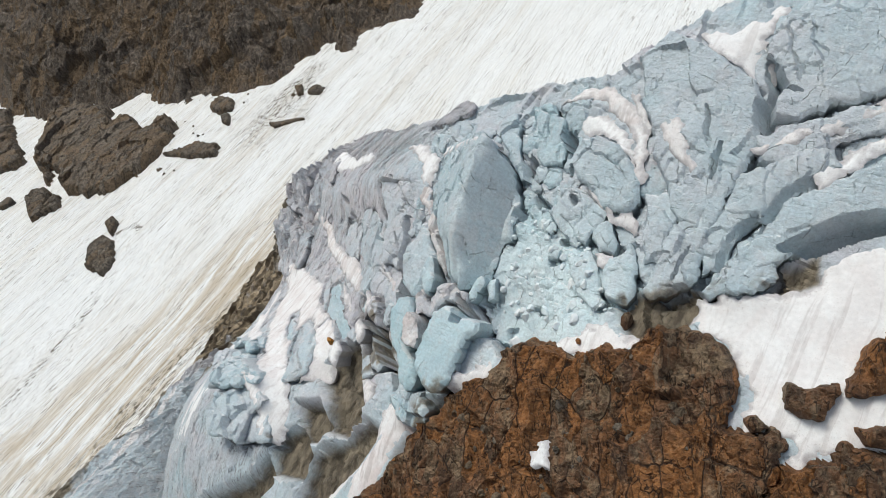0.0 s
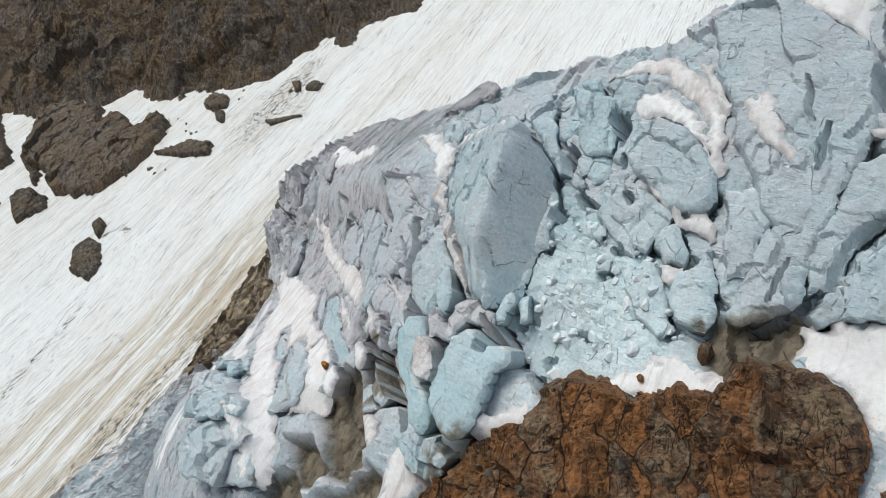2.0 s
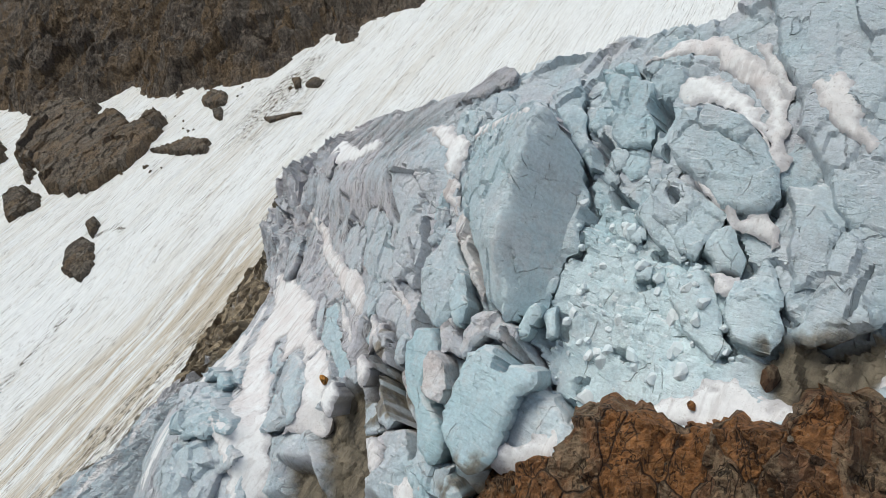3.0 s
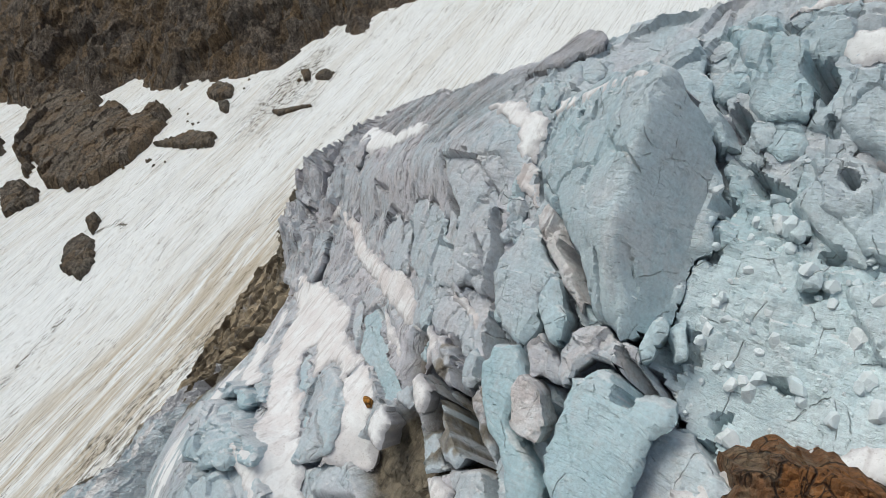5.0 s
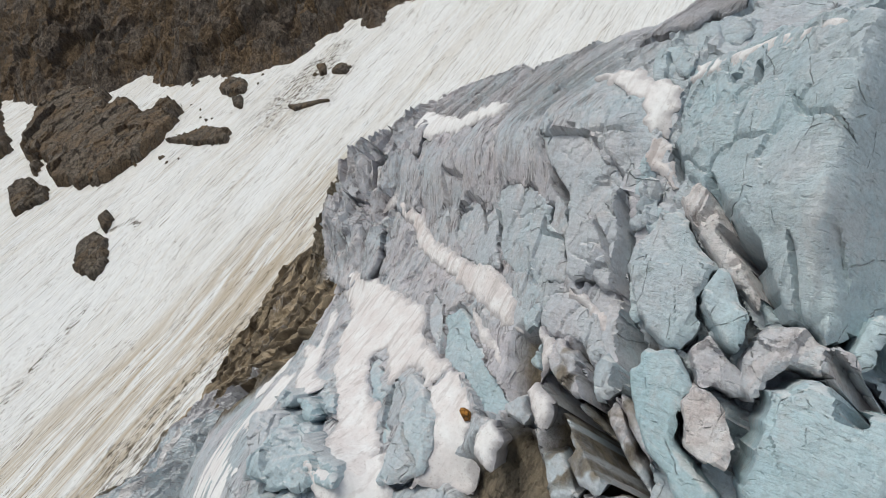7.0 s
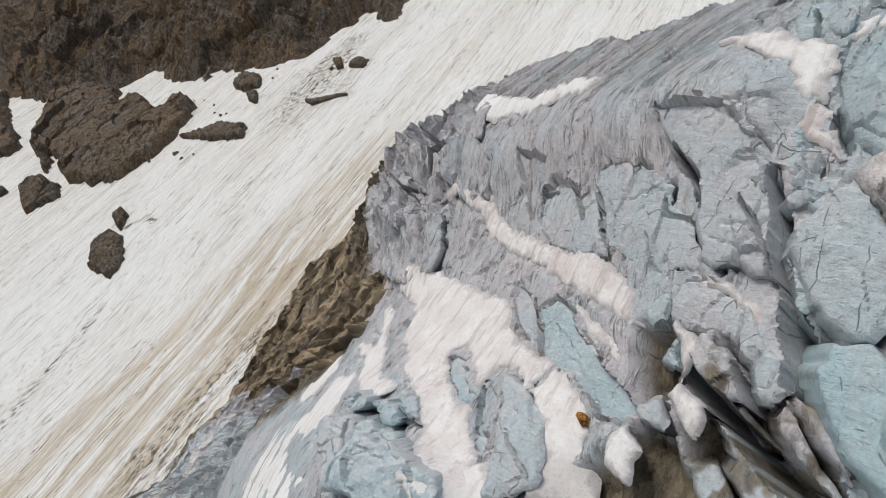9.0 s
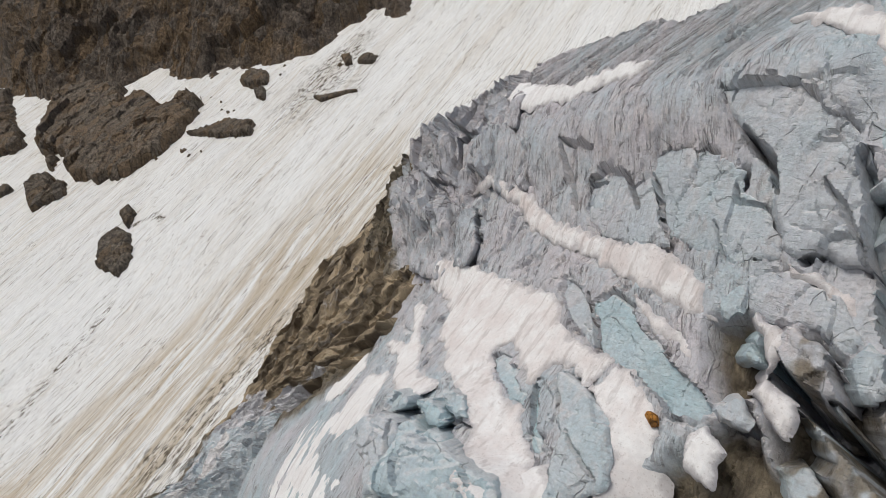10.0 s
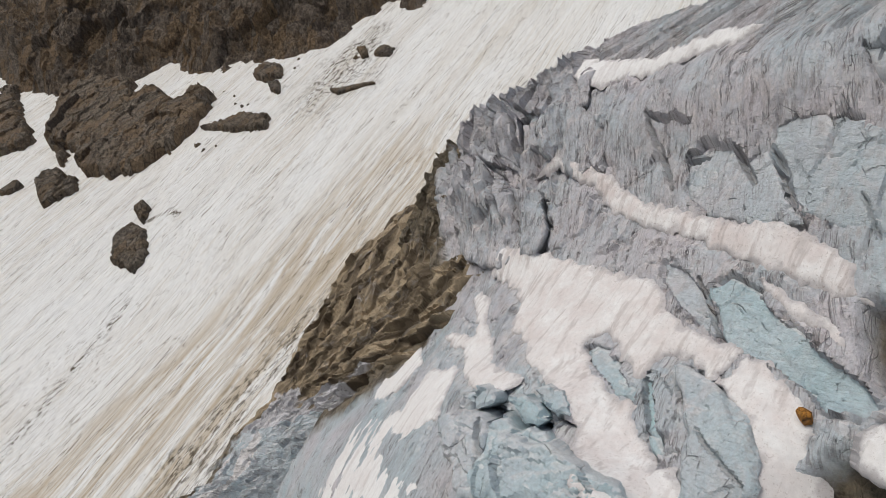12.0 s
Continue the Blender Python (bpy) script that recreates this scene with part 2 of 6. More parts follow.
    grit = k.math("MULTIPLY", dust, k.ramp(middle, 0.3, 0.66))
    colour = k.mix(k.math("MULTIPLY", grit, 0.5), colour, (0.62, 0.565, 0.575))
    top = k.ramp(k.math("ADD", k.up(), k.math("MULTIPLY", k.math("SUBTRACT", middle, 0.5), 0.5)), 0.76, 0.92)
    snow = k.math("MAXIMUM", k.math("MULTIPLY", top, 0.5), k.ramp(k.math("ADD", k.attr("snow"), k.math("MULTIPLY", k.math("SUBTRACT", middle, 0.5), 0.5)), 0.42, 0.58))
    white = k.mix(k.math("MULTIPLY", dust, k.ramp(middle, 0.3, 0.7)), (0.79, 0.78, 0.78), (0.62, 0.545, 0.53))
    colour = k.mix(snow, colour, white)
    colour = k.mix(k.math("MULTIPLY", grooves, 0.95), colour, (0.17, 0.155, 0.16))
    colour = k.mix(k.math("MULTIPLY", cracks, 0.4), colour, (0.14, 0.155, 0.165))
    grime = k.ramp(k.noise(k.stretch(bent, (1.0, 0.55, 0.8), 0.2), 0.75, 8, 0.76), 0.54, 0.61)
    colour = k.mix(k.math("MULTIPLY", grime, k.math("MULTIPLY", k.math("SUBTRACT", 1.0, k.math("MULTIPLY", pale, 0.8)), k.math("ADD", 0.10, k.math("MULTIPLY", dust, 0.42)))), colour, (0.29, 0.245, 0.24))
    specks = k.math("MULTIPLY", k.ramp(grain, 0.57, 0.66), k.math("ADD", 0.08, k.math("MULTIPLY", dust, 0.22)))
    colour = k.mix(specks, colour, (0.22, 0.19, 0.175))
    soiled = k.ramp(k.math("ADD", k.attr("dirt"), k.math("MULTIPLY", k.math("SUBTRACT", k.noise(k.stretch(plain, (1, 0.6, 1)), 0.9, 7, 0.7), 0.5), 0.9)), 0.15, 0.95)
    brown = k.mix(k.ramp(k.noise(k.stretch(plain, (0.8, 0.25, 1), 0.5), 1.1, 6, 0.68), 0.34, 0.62), (0.075, 0.06, 0.042), (0.24, 0.20, 0.145))
    colour = k.mix(soiled, colour, brown)
    colour = k.mottle(colour, plain, 3.4, 0.87, 1.07)
    height = k.math("ADD", k.math("MULTIPLY", lines, k.math("ADD", 0.35, k.math("MULTIPLY", flute, 0.5))), k.math("SUBTRACT", k.math("ADD", k.math("MULTIPLY", grain, 0.26), k.math("ADD", k.math("MULTIPLY", facet, 0.16), k.math("MULTIPLY", middle, 0.5))), k.math("MULTIPLY", k.math("ADD", k.math("ADD", cracks, grooves), k.math("ADD", k.math("MULTIPLY", scoops, 0.3), k.math("MULTIPLY", pits, 0.6))), 0.45)))
    return k.finish(colour, k.math("ADD", 0.5, k.math("MULTIPLY", snow, 0.3)), height, 0.9, 0.36)


def chunk_material():
    k = Nodes("broken_ice")
    where = k.place((1, 1, 1), world=True)
    middle, grain = k.noise(where, 0.8, 5, 0.6), k.noise(where, 6.0, 5, 0.6)
    colour = k.mix(k.random(), (0.69, 0.78, 0.81), (0.79, 0.815, 0.825))
    colour = k.mix(k.ramp(middle, 0.45, 0.7), colour, (0.66, 0.70, 0.71))
    colour = k.mix(k.math("MULTIPLY", k.ramp(grain, 0.62, 0.74), 0.3), colour, (0.35, 0.33, 0.32))
    return k.finish(colour, 0.5, k.math("ADD", middle, k.math("MULTIPLY", grain, 0.4)), 0.7, 0.2)


def snow_material():
    k = Nodes("old_snow")
    plain = k.place((1, 1, 1))
    middle = k.noise(plain, 0.35, 6, 0.62, 0.5)
    streak = k.noise(k.stretch(k.warp(plain, 0.1, 1.5), (1.3, 0.07, 1.0), 0.2), 1.0, 5, 0.62, 0.2)
    grain = k.noise(plain, 6.0, 6, 0.68)
    dust, rim = k.attr("dust"), k.attr("rim")
    pink = k.math("MULTIPLY", k.math("ADD", 0.02, k.math("MULTIPLY", dust, 1.35)), k.ramp(middle, 0.25, 0.75), True)
    colour = k.mix(pink, (0.85, 0.85, 0.85), (0.62, 0.53, 0.51))
    colour = k.mix(k.math("MULTIPLY", k.ramp(streak, 0.52, 0.64), k.math("ADD", 0.16, k.math("MULTIPLY", dust, 0.6))), colour, (0.42, 0.365, 0.35))
    thin = k.ramp(k.math("ADD", rim, k.math("MULTIPLY", k.math("SUBTRACT", k.noise(plain, 0.9, 6, 0.68), 0.5), 1.3)), 0.52, 0.98)
    colour = k.mix(k.math("MULTIPLY", thin, 0.8), colour, (0.50, 0.475, 0.485))
    colour = k.mix(k.math("MULTIPLY", k.ramp(grain, 0.54, 0.64), k.math("ADD", 0.12, k.math("MULTIPLY", k.math("ADD", dust, rim), 0.3))), colour, (0.26, 0.21, 0.185))
    colour = k.mottle(colour, plain, 3.0, 0.92, 1.04)
    return k.finish(colour, 0.8, k.math("ADD", k.math("MULTIPLY", middle, 0.5), k.math("MULTIPLY", grain, 0.35)), 0.35, 0.12, 0.2)


def slope_material():
    k = Nodes("streaked_snow")
    plain = k.warp(k.place((1, 1, 1)), 0.02, 3.0)
    wide = k.noise(k.stretch(plain, (0.22, 0.008, 1.0)), 1.0, 6, 0.64, 0.2)
    fine = k.noise(k.stretch(plain, (1.1, 0.024, 1.0)), 1.0, 7, 0.72, 0.3)
    thin = k.noise(k.stretch(plain, (3.2, 0.06, 1.0)), 1.0, 7, 0.74, 0.2)
    dashes = k.noise(k.stretch(plain, (1.7, 0.14, 1.0)), 1.0, 6, 0.70, 0.3)
    rills = k.line(k.noise(k.stretch(plain, (0.20, 0.006, 1.0)), 1.0, 4, 0.6, 0.1), 0.010)
    spots = k.noise(k.stretch(plain, (1.0, 0.5, 1.0)), 0.9, 7, 0.78)
    specks = k.noise(plain, 2.2, 6, 0.78)
    broad = k.noise(plain, 0.03, 4, 0.5)
    zone = k.attr("dirt")
    colour = k.mix(broad, (0.84, 0.85, 0.85), (0.80, 0.80, 0.785))
    load = k.math("MULTIPLY", zone, k.ramp(k.math("ADD", k.math("MULTIPLY", wide, 0.62), k.math("MULTIPLY", fine, 0.38)), 0.38, 0.58))
    colour = k.mix(k.math("MULTIPLY", load, 0.85), colour, (0.50, 0.415, 0.305))
    light = k.math("MULTIPLY", k.ramp(fine, 0.54, 0.64), k.math("ADD", 0.22, k.math("MULTIPLY", zone, 0.6)))
    colour = k.mix(light, colour, (0.50, 0.425, 0.32))
    bare = k.math("MULTIPLY", k.ramp(k.noise(k.stretch(plain, (0.5, 0.02, 1.0)), 1.0, 6, 0.66, 0.2), 0.55, 0.63), k.math("MULTIPLY", zone, 0.55))
    colour = k.mix(bare, colour, (0.83, 0.825, 0.80))
    colour = k.mix(k.math("MULTIPLY", k.ramp(thin, 0.59, 0.63), k.math("ADD", 0.28, k.math("MULTIPLY", zone, 0.25))), colour, (0.20, 0.155, 0.105))
    colour = k.mix(k.math("MULTIPLY", rills, k.math("MULTIPLY", k.ramp(dashes, 0.44, 0.54), 0.75)), colour, (0.15, 0.115, 0.08))
    colour = k.mix(k.math("MULTIPLY", k.ramp(dashes, 0.60, 0.64), k.math("ADD", 0.40, k.math("MULTIPLY", zone, 0.3))), colour, (0.13, 0.10, 0.075))
    stones = k.math("MULTIPLY", k.ramp(k.math("ADD", k.math("MULTIPLY", spots, 0.75), k.math("MULTIPLY", dashes, 0.25)), 0.50, 0.55), k.attr("stones"), True)
    colour = k.mix(stones, colour, (0.10, 0.08, 0.058))
    colour = k.mix(k.math("MULTIPLY", k.ramp(specks, 0.60, 0.66), k.math("ADD", 0.15, k.math("MULTIPLY", k.math("ADD", zone, k.attr("stones"), True), 0.45))), colour, (0.13, 0.10, 0.07))
    colour = k.mottle(colour, k.stretch(plain, (1.0, 0.3, 1)), 1.6, 0.88, 1.05)
    return k.finish(colour, 0.85, k.math("ADD", fine, k.math("ADD", k.math("MULTIPLY", specks, 0.3), k.math("MULTIPLY", dashes, 0.4))), 0.6, 0.5, 0.2)


def rock_material(name, dark, light, rust, grey, scale=1.0, crack=0.8):
    k = Nodes(name)
    where = k.place((1, 1, 1), world=True)
    bent = k.warp(where, 0.4 * scale, 1.0 / scale)
    broad = k.noise(where, 0.11 * scale, 5, 0.6, 0.5)
    middle = k.noise(where, 0.6 * scale, 8, 0.70, 0.6)
    fine = k.noise(where, 3.4 * scale, 8, 0.76)
    joints = k.stretch(bent, (1.25, 1.0, 0.55), 0.5)
    seams = k.noise(k.stretch(bent, (1.6, 0.8, 0.55), 0.4), 1.0 * scale, 7, 0.70, 0.5)
    block, chip = k.blocks(joints, 0.5 * scale), k.blocks(joints, 1.5 * scale)
    cracks = k.math("MULTIPLY", k.ramp(k.veins(joints, 0.5 * scale), 0.030, 0.004), k.ramp(broad, 0.38, 0.55))
    cracks = k.math("MAXIMUM", cracks, k.math("MULTIPLY", k.ramp(k.veins(joints, 1.5 * scale), 0.045, 0.005), k.ramp(middle, 0.46, 0.60)))
    slits = k.math("MULTIPLY", k.line(k.noise(k.stretch(bent, (1.5, 1.5, 0.22), 0.3), 0.8 * scale, 3, 0.6), 0.014), k.ramp(middle, 0.40, 0.55))
    cracks = k.math("MAXIMUM", cracks, slits)
    colour = k.mix(k.ramp(k.math("ADD", k.math("MULTIPLY", middle, 0.55), k.math("MULTIPLY", chip, 0.45)), 0.28, 0.68), dark, light)
    colour = k.mix(k.math("MULTIPLY", k.ramp(k.math("ADD", k.math("MULTIPLY", broad, 0.7), k.math("MULTIPLY", block, 0.3)), 0.42, 0.60), 0.8), colour, rust)
    colour = k.mix(k.math("MULTIPLY", k.ramp(k.math("ADD", k.math("MULTIPLY", seams, 0.75), k.math("MULTIPLY", k.math("SUBTRACT", 1.0, block), 0.25)), 0.50, 0.64), 0.7), colour, grey)
    colour = k.mix(k.math("MULTIPLY", k.ramp(fine, 0.52, 0.66), 0.6), colour, dark)
    colour = k.mix(k.math("MULTIPLY", k.ramp(fine, 0.46, 0.34), 0.5), colour, grey)
    colour = k.mix(k.math("MULTIPLY", cracks, crack), colour, (0.02, 0.017, 0.015))
    colour = k.mottle(colour, where, 2.6 * scale, 0.62, 1.36)
    tint = k.mix(k.random(), (0.86, 0.86, 0.86), (1.10, 1.05, 1.0))
    colour = k.mix(1.0, colour, tint, "MULTIPLY")
    height = k.math("ADD", k.math("ADD", middle, k.math("MULTIPLY", fine, 0.45)), k.math("ADD", k.math("MULTIPLY", cracks, -0.6), k.math("ADD", k.math("MULTIPLY", seams, 0.4), k.math("MULTIPLY", k.math("ADD", block, chip), 0.45))))
    return k.finish(colour, 0.75, height, 0.85, 0.4 / scale, 0.3)


M_ICE, M_SNOW, M_SLOPE = ice_material(), snow_material(), slope_material()


def bank_material():
    k = Nodes("dirt_over_ice")
    plain, tone = k.place((1, 1, 1)), k.attr("tone")
    grain, middle = k.noise(plain, 2.5, 7, 0.74), k.noise(plain, 0.6, 6, 0.66)
    brown = k.mix(k.ramp(k.math("ADD", tone, k.math("MULTIPLY", k.math("SUBTRACT", middle, 0.5), 0.7)), 0.15, 0.95), (0.085, 0.064, 0.042), (0.38, 0.305, 0.21))
    grey = k.mix(k.ramp(tone, 0.3, 0.7), (0.44, 0.435, 0.45), (0.62, 0.61, 0.63))
    colour = k.mix(k.ramp(k.math("ADD", k.attr("dirt"), k.math("MULTIPLY", k.math("SUBTRACT", middle, 0.5), 0.6)), 0.35, 0.65), grey, brown)
    colour = k.mix(k.math("MULTIPLY", k.ramp(grain, 0.53, 0.64), 0.6), colour, (0.06, 0.047, 0.035))
    return k.finish(colour, 0.8, k.math("ADD", middle, k.math("MULTIPLY", grain, 0.5)), 0.7, 0.4)


M_BANK = bank_material()
M_ROCK = rock_material("rusty_rock", (0.066, 0.040, 0.026), (0.20, 0.105, 0.056), (0.28, 0.125, 0.042), (0.27, 0.205, 0.135), 0.6)
M_WALL = rock_material("dark_mountain_rock", (0.062, 0.050, 0.041), (0.150, 0.122, 0.098), (0.175, 0.12, 0.068), (0.19, 0.163, 0.136), 0.30, 0.4)
M_ISLE = rock_material("brown_grey_rock", (0.078, 0.065, 0.052), (0.185, 0.157, 0.125), (0.195, 0.14, 0.088), (0.22, 0.188, 0.153), 0.40, 0.5)


# ---- where the ice is cracked, muddy or gritty ----
CREST = np.array([(-130, 4), (-86, 8), (-78, 11.5), (-69, 15), (-60, 16.3), (-55, 19), (-48, 22.5), (-36, 21), (-24, 18.8), (-18, 18.5), (-12, 19.7), (-6, 21), (0, 23.4), (12, 24.8), (18, 27), (24, 33), (30, 36), (60, 42)])
RUBBLE = [(8.7, 11.2), (12.7, 9.8), (14.6, 11.5), (17.6, 6.2), (20, 5.5), (23.7, 1.2), (23.2, -0.7), (18.1, -2.7), (14.7, -5.8), (13.7, -9.9), (12.1, -12.4), (11.9, -6.9), (12.1, -3), (12, 2.8)]
CLEFTS, MUD = [], []


def crevasse(line, half, depth):
    """A crack along a line of places: half its width and its depth."""
    CLEFTS.append((line, half, depth if half > 0.33 else min(depth, 0.2 + 3.5 * half)))


def mud(outline):
    """A stretch of ice under brown melt dirt."""
    MUD.append(outline)


crevasse([(9.3, 14), (10.6, 12.2)], 0.5, 5)
crevasse([(13.6, 17.2), (14.2, 14.8)], 0.6, 8)
crevasse([(30.8, 26.5), (31.9, 24), (31.6, 20.3)], 0.8, 9)
crevasse([(36.5, 10.2), (39.2, 12.7), (43, 15.6)], 0.7, 6)
crevasse([(-59.3, 10.2), (-54.3, 3.4)], 0.35, 4)
crevasse([(-57.5, 13.1), (-54.8, 8.3)], 0.35, 4)
crevasse([(-83.8, 13.8), (-68.8, 4.3)], 0.4, 4)
crevasse([(-61.6, 3.8), (-53.9, -2.8)], 0.3, 3)
crevasse([(9.1, 13.3), (10.5, 11.3)], 0.3, 4)
crevasse([(11.4, 10.2), (12.6, 9.2), (13.9, 9)], 0.5, 3.5)
crevasse([(10.6, 7.1), (10.8, 8.1)], 0.4, 4)
crevasse([(16.6, 6.1), (17.5, 5.8)], 0.4, 3.5)
crevasse([(15, 13.9), (15.6, 12.5)], 0.4, 6)
crevasse([(16.7, 10.3), (17.3, 9.4)], 0.3, 3.5)
crevasse([(33.7, 10.7), (35.4, 15), (37.8, 18)], 0.3, 2.2)
crevasse([(31.8, 6.5), (32.6, 11.1), (33.8, 12.5)], 0.3, 2.2)
crevasse([(29.6, 8.1), (29.2, 5.1)], 0.22, 1.5)
crevasse([(32.9, 24.2), (34.1, 23.9)], 0.3, 2.5)
crevasse([(16.6, 10.3), (17.2, 10.1)], 0.3, 2.5)
crevasse([(-26.2, 4.1), (-24.9, 2.7), (-23.4, 0.8)], 0.3, 3.4)
crevasse([(-22.7, 3.5), (-21.4, 2), (-20.1, -0.3), (-19.3, -0.9)], 0.3, 3.4)
crevasse([(-14.9, 5.8), (-13.7, 4.9), (-12.4, 3.7), (-11.6, 2.6), (-11.2, 1.4)], 0.34, 3.4)
crevasse([(-8.4, 2.4), (-7.4, 1.3), (-6.5, 0.1), (-5.6, -1), (-5, -2.5)], 0.2, 2)
crevasse([(-36.2, 7.5), (-31.1, 6.3)], 0.3, 1.6)
crevasse([(-36.7, 7.7), (-34, 4.1), (-31.2, 1.1)], 0.35, 1.2)
crevasse([(-30.9, 3.5), (-28.8, 3.5)], 0.35, 1.6)
crevasse([(-14.4, 2.2), (-13.8, 1.2), (-12.4, 1), (-11.5, 0.4)], 0.2, 1.2)
crevasse([(-15.6, -0.2), (-14.3, -1.7), (-13.4, -2.9)], 0.12, 0.8)
crevasse([(-16.4, 7.7), (-16, 9.1), (-15.6, 9.9)], 0.18, 1.5)
crevasse([(-6.7, 4), (-6, 2.3), (-5.1, -0), (-4.1, -2.5), (-3.5, -4.3), (-2.7, -6), (-2, -7.9)], 0.5, 9)
crevasse([(-3.7, -3.5), (-2.4, -5.6), (-1.7, -7.3)], 0.6, 9)
crevasse([(-5, -7.7), (-3.5, -9.8), (-1.6, -11.4), (0.4, -12.5), (1.8, -12.9)], 0.45, 4)
crevasse([(1.7, 2.3), (3.8, 1.1), (4.9, -0), (6, -1.2)], 0.7, 8)
crevasse([(-4.5, 7.9), (-3.4, 6)], 0.4, 4)
crevasse([(-0.2, 5.3), (0.9, 3.9), (2.3, 2.3)], 0.3, 4)
crevasse([(8.8, 2.3), (8.8, 1.1), (9.2, -0.1)], 0.2, 2.4)
crevasse([(6.7, 1.3), (8, -2.2)], 0.2, 2.4)
crevasse([(0.9, 12.2), (1.5, 10.6)], 0.3, 2)
crevasse([(-1.2, 12.2), (-0.2, 11.3)], 0.35, 1.5)
crevasse([(-7.9, 15.1), (-7.1, 12.8), (-6.1, 12.3)], 0.25, 1.5)
crevasse([(4.7, 8.9), (5.7, 7.8), (7.3, 7), (8.7, 6.2)], 0.16, 0.5)
crevasse([(10.3, -3.9), (11.1, -4.7), (11.6, -5.3)], 0.6, 6)
crevasse([(13.9, -4.8), (13.5, -4.2), (14.1, -3.8)], 0.35, 2.5)
crevasse([(15.9, -1.3), (16.9, -1.3)], 0.35, 2.5)
crevasse([(11.4, -6.2), (11.8, -5.5)], 0.6, 5)
crevasse([(9.4, -3.2), (10.9, -4.6), (12, -5.2)], 0.4, 5)
crevasse([(12.7, 17.4), (13.5, 16)], 0.5, 7)
crevasse([(16.7, 10.3), (17.4, 9.7)], 0.4, 4)
crevasse([(27.5, 20.8), (28.3, 18.6), (28.7, 17.7)], 0.2, 2.5)
crevasse([(29.6, 17.7), (29.7, 15.4), (29.8, 14.3)], 0.3, 3)
crevasse([(-27.3, -26.8), (-24.2, -26.9)], 0.25, 1.5)
crevasse([(-8.9, -7.9), (-6.2, -9.7), (-1.9, -11.9), (1.6, -13.2), (3.4, -14.8)], 0.7, 9)
crevasse([(-18.9, -16.9), (-17.1, -17.9), (-15.1, -19)], 0.12, 0.6)
crevasse([(-33.3, -22.7), (-31.3, -24.5), (-28.7, -27)], 0.3, 3)
crevasse([(-31.3, -21.3), (-30, -21.8), (-29.9, -22.7)], 0.3, 3)
crevasse([(-25.1, -6.4), (-23.2, -8.2), (-21.4, -10.3), (-20.3, -11.2)], 0.2, 1.2)
mud([(25.1, 2.4), (30.1, 5.1), (33.3, 6.2), (30.9, 2.4), (30, 0.4), (27.2, -1.1), (25.4, 0.5)])
mud([(35, 5.8), (36.2, 8.9), (38.3, 10.7), (38.8, 8.8), (36.9, 7.1)])
mud([(8.7, -15.3), (12.3, -12.2), (14.3, -11.4), (12.3, -18.1), (10.3, -21.3), (9.8, -17.9)])
mud([(-14.8, -27.9), (-11.9, -25), (-8, -27), (-7.9, -30), (-13.1, -31.7)])
mud([(-6.9, -32.7), (-7.6, -26.9), (0.2, -19.8), (3, -19.9), (-0.3, -26.4), (-2.6, -30.7)])
mud([(8.4, -18.1), (9.6, -13.7), (13.8, -11.6), (12.5, -18), (9.1, -21.8), (7.5, -25.4), (6.4, -24.1)])
mud([(-20.7, -38.3), (-15.7, -33.6), (-14.6, -30.5), (-12.4, -32.7), (-15.1, -36.9), (-25.4, -41.9)])
mud([(-13.1, -6.8), (-11.2, -6), (-10.3, -6.9), (-9.2, -8.9), (-9.3, -10.1), (-11.2, -11), (-12.4, -9)])
mud([(-11.2, -18), (-12, -15.7), (-10.5, -16), (-9.5, -15.8), (-9.7, -13.7), (-8.1, -12.4), (-7.2, -13.7), (-6.5, -15.8)])
mud([(-10.3, -19.4), (-11.3, -17), (-10.9, -14.1), (-9.6, -12.5), (-8.3, -12.7), (-6.9, -13.9), (-6.2, -15.6), (-4.6, -16.7)])
mud([(-13.5, -17.9), (-11.3, -15.1), (-7.4, -13.8), (-3.9, -15), (-2.2, -17.7), (-1.4, -20), (-4, -22.8), (-7.4, -23.3), (-8.9, -20.4)])
mud([(-7.1, -6.8), (-6.6, -6.4), (-4.7, -7.9), (-4.5, -9.1), (-5.7, -10.7), (-6.8, -9.5)])
mud([(-1.9, -4), (-0.7, -5.5), (0.3, -9.2), (-0.8, -9.6), (-1.6, -8.1)])
mud([(-14, -22.9), (-10.3, -21.2), (-7.5, -22.9), (-7.9, -25), (-10.6, -26.3)])
mud([(-7, -11.9), (-6.6, -9.4), (-4.4, -9), (-1.4, -9.3), (0.3, -9.2), (1.3, -12.7), (-5.7, -15.9)])
LEFT_STAIN = [(-78, 14), (-78, 5), (-73, -3), (-66, -11), (-62, -18), (-68, -26), (-82, -36), (-95, -52), (-140, -60), (-140, 14)]


def cleft(s, w):
    """How deep the crevasses cut, and how muddy and how dusty the ice is, at each place."""
    deep = np.zeros(s.shape)
    ws, ww = s + 0.3 * soft(s / 2.1, w / 2.1, 41), w + 0.3 * soft(s / 2.1, w / 2.1, 42)
    for line, half, depth in CLEFTS:
        p = np.array(line)
        box = (s > p[:, 0].min() - 2.5) & (s < p[:, 0].max() + 2.5) & (w > p[:, 1].min() - 2.5) & (w < p[:, 1].max() + 2.5)
        if not box.any():
            continue
        d, along = near_line(ws[box], ww[box], line)
        deep[box] = np.maximum(deep[box], depth * (1 - step(half * 0.3, half * 0.85, d / (0.35 + 1.0 * np.sin(np.pi * np.clip(along, 0.04, 0.96)) ** 0.6))))
    return deep


